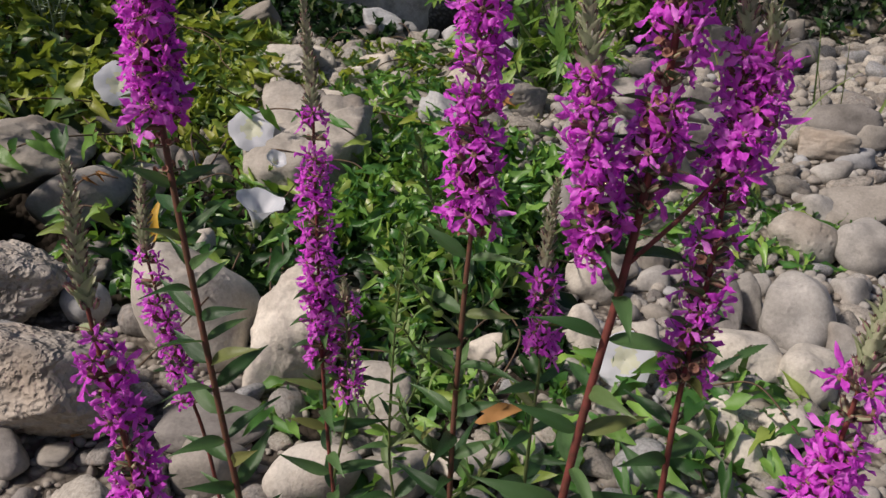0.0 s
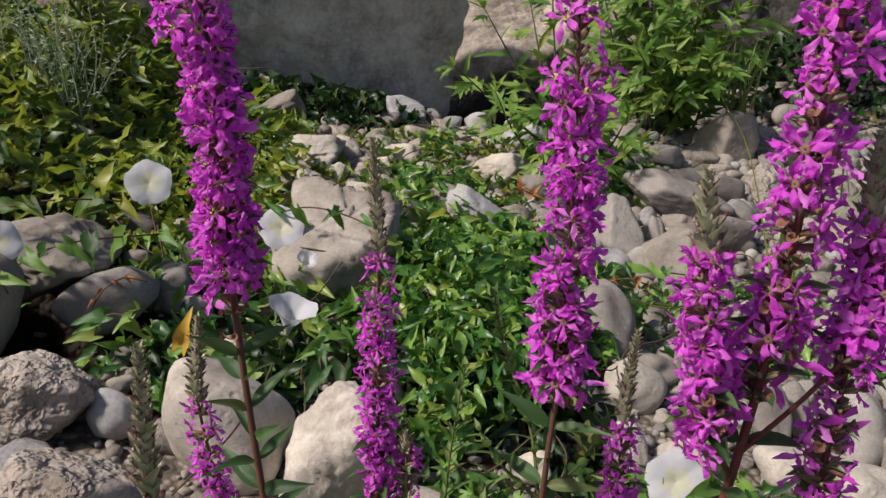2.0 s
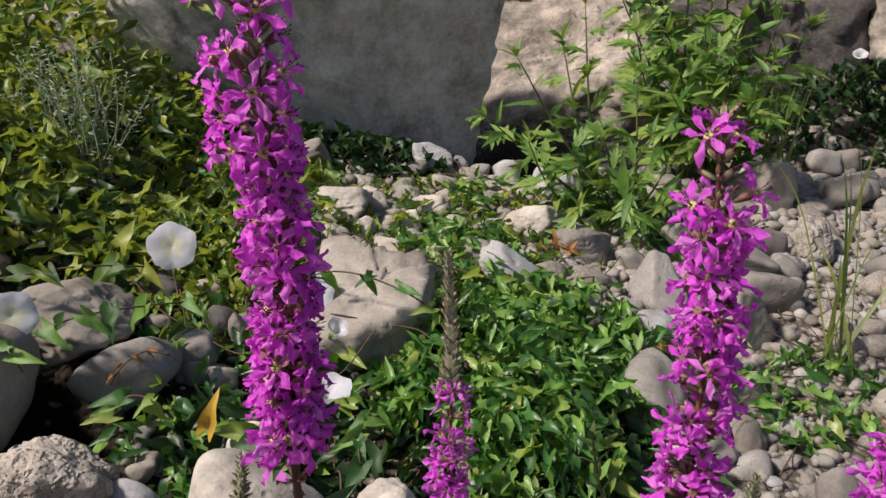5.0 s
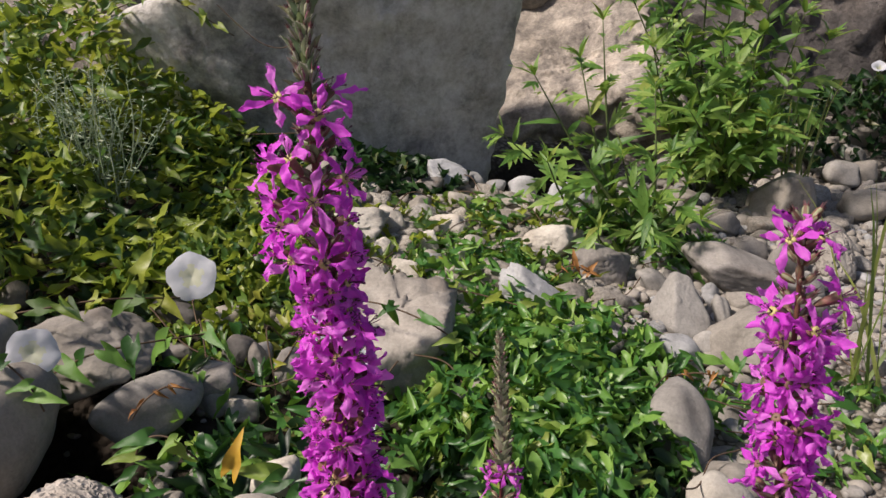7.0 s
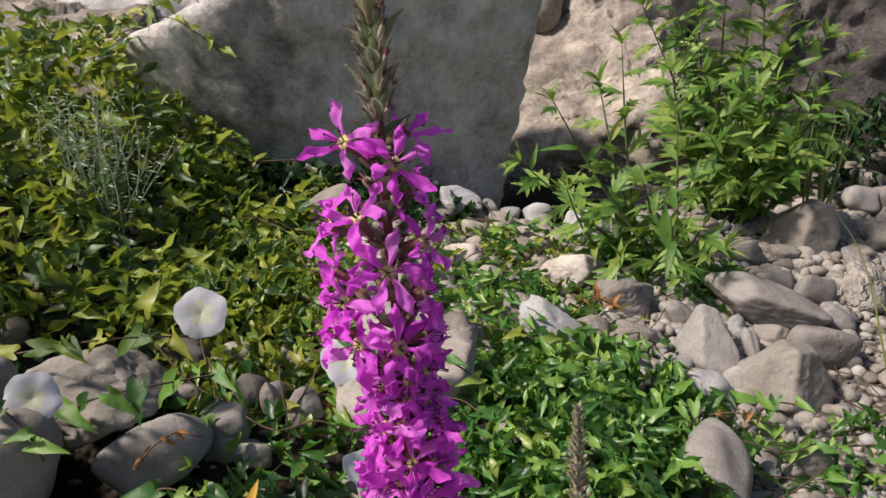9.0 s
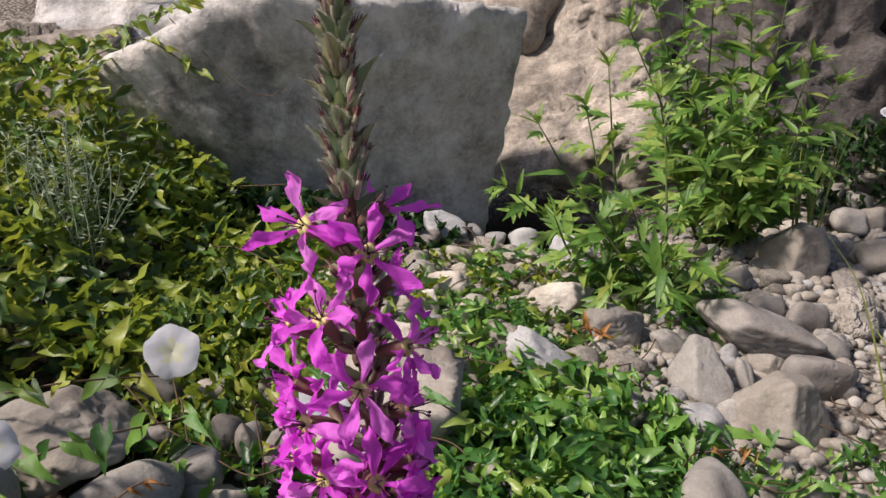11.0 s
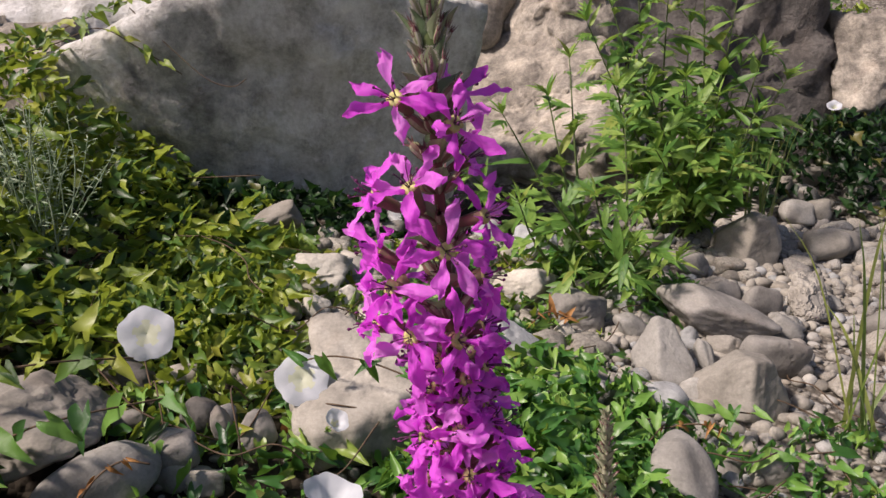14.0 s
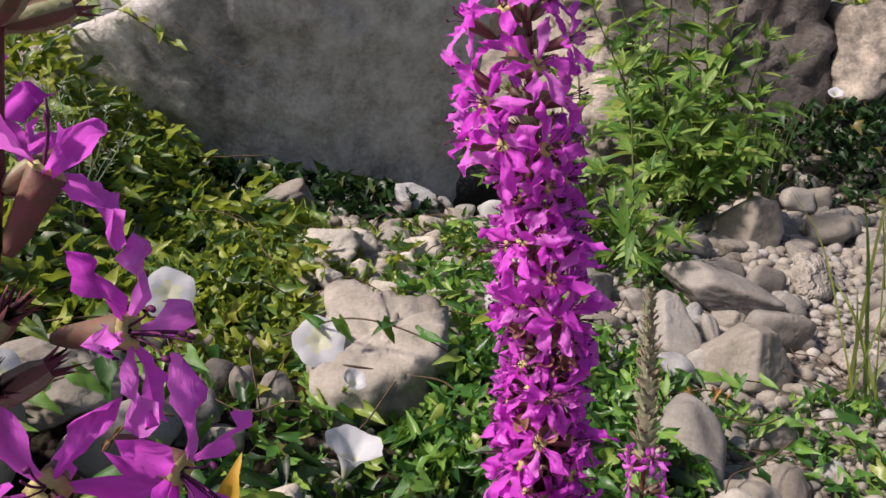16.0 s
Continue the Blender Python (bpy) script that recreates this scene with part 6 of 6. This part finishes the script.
beside = loosestrife("tall purple loosestrife with sparse large flowers")
line = Line([(-0.222, 0.300, 0.08), (-0.2225, 0.302, 0.40), (-0.2205, 0.301, 0.616), (-0.2185, 0.306, 0.640), (-0.2175, 0.310, 0.660), (-0.2165, 0.316, 0.70), (-0.216, 0.320, 0.75)])
stem_part(beside, line, 0.0026, 0.0014, M_STEM)
spike(beside, rnd, line, 0.44, 0.585, 0.585, 1.0, False, 0.25, 0.0120)
for z in (0.600, 0.616, 0.632, 0.648, 0.664, 0.680):
    q, d = line.at(line.up_to(z))
    ring_of(beside, rnd, "spent_calyx", SPENT, q, d, 6, 1.15, 0.5)
for at, facing, size in (((-0.2115, 0.3080, 0.6510), (0.45, 0.1, 0.85), 1.12), ((-0.2030, 0.3042, 0.6340), (0.75, -0.25, 0.15), 1.1), ((-0.2110, 0.2990, 0.6180), (0.3, -0.9, 0.2), 1.1),
                         ((-0.1975, 0.3010, 0.6190), (0.8, -0.4, -0.2), 1.0), ((-0.2250, 0.3000, 0.6400), (-0.7, -0.4, 0.4), 1.0), ((-0.2230, 0.3150, 0.6560), (-0.4, 0.6, 0.5), 1.0),
                         ((-0.2140, 0.3090, 0.6060), (0.7, 0.5, 0.3), 1.0), ((-0.2260, 0.2990, 0.6080), (-0.7, -0.4, 0.4), 1.0)):
    near_flower(beside, rnd, basis(at, facing, None, size, rnd.uniform(0, 6.28)))
spike(beside, rnd, line, 0.690, 0.690, 0.740, 1.0)

sprout = loosestrife("young green loosestrife shoot still in bud")
line = Line([(-0.032, 0.63, 0.10), (-0.038, 0.63, 0.18), (-0.030, 0.63, 0.30), (-0.018, 0.63, 0.388)])
stem_part(sprout, line, 0.0018, 0.0008, M_GSTEM)
stem_leaves(sprout, rnd, line, 0.13, 0.26, 0.045, 0.030, 0.4, 0.6)
leafy_shoot(sprout, rnd, [(-0.036, 0.63, 0.22), (-0.030, 0.63, 0.30), (-0.018, 0.63, 0.388)], 0.024, 0.011)
leafy_shoot(sprout, rnd, [(-0.037, 0.63, 0.20), (-0.058, 0.626, 0.235), (-0.066, 0.625, 0.285)], 0.022, 0.011)
leafy_shoot(sprout, rnd, [(-0.037, 0.63, 0.21), (-0.016, 0.628, 0.24), (-0.002, 0.626, 0.29)], 0.022, 0.011)



# ---- green shrub by the boulder ----
def shrub(label, foot, stems, leaf_len, seed, gap=0.022, mat=M_GSTEM):
    g = random.Random(seed)
    top = tagged(new("shrub"), label, "shrub")
    for tx, ty, tz, bend in stems:
        a = Vector((foot[0] + g.uniform(-0.07, 0.07), foot[1] + g.uniform(-0.05, 0.05), foot[2]))
        b = Vector((tx, ty, tz))
        mid = a.lerp(b, 0.5) + Vector((bend * 0.6, g.uniform(-0.03, 0.03), abs(bend) * 0.4))
        ln = Line([a, mid, b], 24)
        v, f = tube(ln.p, [0.0042 - 0.0032 * i / 24 for i in range(25)], 6)
        st = child("stem", mesh_of("stem", v, f, mat), top)
        s, ph = ln.s[-1] * 0.10, g.uniform(0, 6)
        while s < ln.s[-1]:
            u = s / ln.s[-1]
            p, d = ln.at(s)
            o = around(d, ph)
            L = leaf_len * g.uniform(0.65, 1.15) * (0.65 + 0.7 * math.sin(math.pi * min(u, 0.95)))
            child("leaf", g.choice(SHRUB_LEAVES), st, leaf_pose(p, o + d * g.uniform(0.15, 0.9) + Vector((0, 0, g.uniform(-0.25, 0.15))), L, (g.uniform(-0.4, 0.3), -0.6, 1), g.uniform(0.9, 1.3)))
            s += gap * g.uniform(0.7, 1.3)
            ph += 2.4
        p, d = ln.at(ln.s[-1])
        for k in range(4):
            o = around(d, ph + k * 1.6)
            child("leaf", g.choice(SHRUB_LEAVES), st, leaf_pose(p, o * 0.8 + d, leaf_len * g.uniform(0.5, 0.8), (0, 0, 1)))
    return top


shrub("bushy green mugwort-like shrub growing from stones beside the boulder", (0.25, 1.84, 0.235),
      [(-0.03, 1.80, 0.49, -0.06), (0.03, 1.82, 0.60, -0.04), (0.12, 1.86, 0.63, -0.03), (0.17, 1.92, 0.70, -0.02), (0.27, 1.86, 0.57, 0.0),
       (0.05, 1.72, 0.45, -0.04), (0.19, 1.74, 0.46, -0.01), (0.29, 1.78, 0.45, 0.0), (0.32, 1.76, 0.40, 0.02), (0.34, 1.72, 0.34, 0.02), (0.14, 1.66, 0.34, -0.02), (0.25, 1.68, 0.38, 0.0)],
      0.072, 5, 0.030)
shrub("tall leafy yellow-green shrub in front of the dark boulder", (0.54, 2.26, 0.27),
      [(0.26, 2.20, 0.78, -0.03), (0.31, 2.22, 0.84, -0.02), (0.37, 2.20, 0.88, -0.01), (0.45, 2.22, 0.92, 0.0), (0.52, 2.20, 0.92, 0.01), (0.61, 2.22, 0.84, 0.03), (0.67, 2.20, 0.71, 0.04), (0.74, 2.22, 0.65, 0.05),
       (0.63, 2.12, 0.58, 0.04), (0.53, 2.08, 0.62, 0.02), (0.46, 2.10, 0.66, 0.0), (0.37, 2.06, 0.64, -0.01), (0.31, 2.10, 0.64, -0.03), (0.56, 2.04, 0.49, 0.03), (0.47, 2.02, 0.53, 0.0),
       (0.38, 2.02, 0.51, -0.02), (0.66, 2.30, 0.68, 0.03), (0.53, 2.30, 0.78, 0.01)],
      0.086, 9, 0.021)


# ---- grey-green herb on the bank ----
def grey_herb(foot, height, spread, seed, stems=26):
    g = random.Random(seed)
    top = tagged(new("grey_herb"), "silvery grey-green herb with thin twiggy stems and tiny leaves", "herb")
    at, tip, size = [], [], []
    for _ in range(stems):
        a = Vector((foot[0] + g.uniform(-0.05, 0.05), foot[1] + g.uniform(-0.04, 0.04), foot[2]))
        b = a + Vector((g.gauss(0, spread), g.gauss(0, spread * 0.7), height * g.uniform(0.6, 1.05)))
        pts = spline([a, a.lerp(b, 0.5) + Vector((g.uniform(-0.02, 0.02), 0, 0.02)), b], 10)
        sv, sf = tube(pts, [0.0013 - 0.00008 * i for i in range(11)], 4)
        child("stem", mesh_of("stem", sv, sf, M_SAGE), top)
        for i in range(2, 11):
            for _ in range(2):
                at.append(tuple(pts[i] + Vector((0, 0, g.uniform(-0.01, 0.01)))))
                w = g.uniform(0, 6.28)
                tip.append((math.cos(w), math.sin(w), g.uniform(0.2, 0.9)))
                size.append(g.uniform(0.011, 0.022))
    n = len(at)
    me = leaf_cloud("leaves", LANCE, np.array(at), np.array(tip), np.tile([0.0, -0.3, 1.0], (n, 1)), np.array(size), np.full(n, 0.5), np.full(n, 0.4), np.full(n, 0.2), M_SAGE)
    tagged(child("leaves", me, top), "tiny narrow grey-green leaves", kind="stuff")
    return top


grey_herb((-0.735, 1.58, 0.40), 0.23, 0.050, 3, 40)


# ---- grass ----
def grass_tuft(x, y, count, height, spread, seed, label, lean=(0, 0)):
    g = random.Random(seed)
    v, f = [], []
    for _ in range(count):
        a = Vector((x + g.gauss(0, 0.02), y + g.gauss(0, 0.02), lie(x, y) - 0.005))
        h = height * g.uniform(0.5, 1.1)
        b = a + Vector((g.gauss(lean[0], spread), g.gauss(lean[1], spread), h))
        mid = a.lerp(b, 0.55) + Vector((0, 0, h * 0.18))
        pts = spline([a, mid, b], 8)
        w = g.uniform(0.0018, 0.0042)
        n0 = len(v)
        sd = Vector((g.uniform(-1, 1), g.uniform(-0.4, 0.4), 0)).normalized()
        for i, p in enumerate(pts):
            k = w * (1 - (i / 8) ** 2) + 0.0002
            v += [p - sd * k, p + Vector((0, 0, -0.3 * k)), p + sd * k]
        for i in range(8):
            q = n0 + 3 * i
            f += [(q, q + 1, q + 4, q + 3), (q + 1, q + 2, q + 5, q + 4)]
    return tagged(new("grass_tuft", mesh_of("grass_tuft", v, f, M_GRASS)), label, "grass", "grass tufts", "stuff")


grass_tuft(0.50, 1.36, 10, 0.34, 0.085, 1, "tuft of arching green grass between pebbles", (0.03, 0.02))
grass_tuft(0.86, 1.80, 5, 0.24, 0.08, 2, "sparse tall grass blades among stones", (-0.02, 0))
grass_tuft(0.66, 2.16, 12, 0.34, 0.08, 4, "long bright grass beside the dark boulder", (0.05, -0.02))
grass_tuft(-0.95, 2.25, 50, 0.30, 0.06, 5, "yellow-green grass beside the boulder", (0, 0))


# ---- toothed sprig on the pebbles ----
def toothed_leaf(mat, teeth=9, wide=0.13):
    """A narrow leaf with a saw-toothed edge, one metre long."""
    v, f = [], []
    n = teeth * 2 + 1
    for i in range(n):
        u = i / (n - 1)
        w = wide * math.sin(math.pi * min(1, u * 1.01) ** 0.7) * (1.0 if i % 2 else 0.68) + 0.004
        for q in (-1, 0, 1):
            v.append((q * w, u - (0.03 if q else 0), 0.3 * w * abs(q) - 0.15 * u * u))
    for i in range(n - 1):
        for j in range(2):
            a = i * 3 + j
            f.append((a, a + 1, a + 4, a + 3))
    return mesh_of("leaf", v, f, mat)


def weed_sprig(points, leaves, label):
    top = tagged(new("weed_sprig"), label, "weed")
    ln = Line(points, 16)
    v, f = tube(ln.p, 0.0011, 6)
    child("stem", mesh_of("stem", v, f, M_TWIG), top)
    for u, tip, length in leaves:
        p, d = ln.at(ln.s[-1] * u)
        child("leaf", TOOTHED, top, leaf_pose(p, tip, length, (-0.2, -0.9, 0.7)))
    return top


TOOTHED = toothed_leaf(M_LOOSE_LEAF)
weed_sprig([(0.255, 0.815, 0.10), (0.285, 0.820, 0.135), (0.320, 0.835, 0.150), (0.352, 0.850, 0.165)],
           ((0.55, (0.9, 0.1, 0.55), 0.040), (0.80, (1.0, 0.2, 0.35), 0.045), (0.35, (0.3, -0.4, 0.8), 0.030)), "dark green sprig with saw-toothed leaves over pebbles")
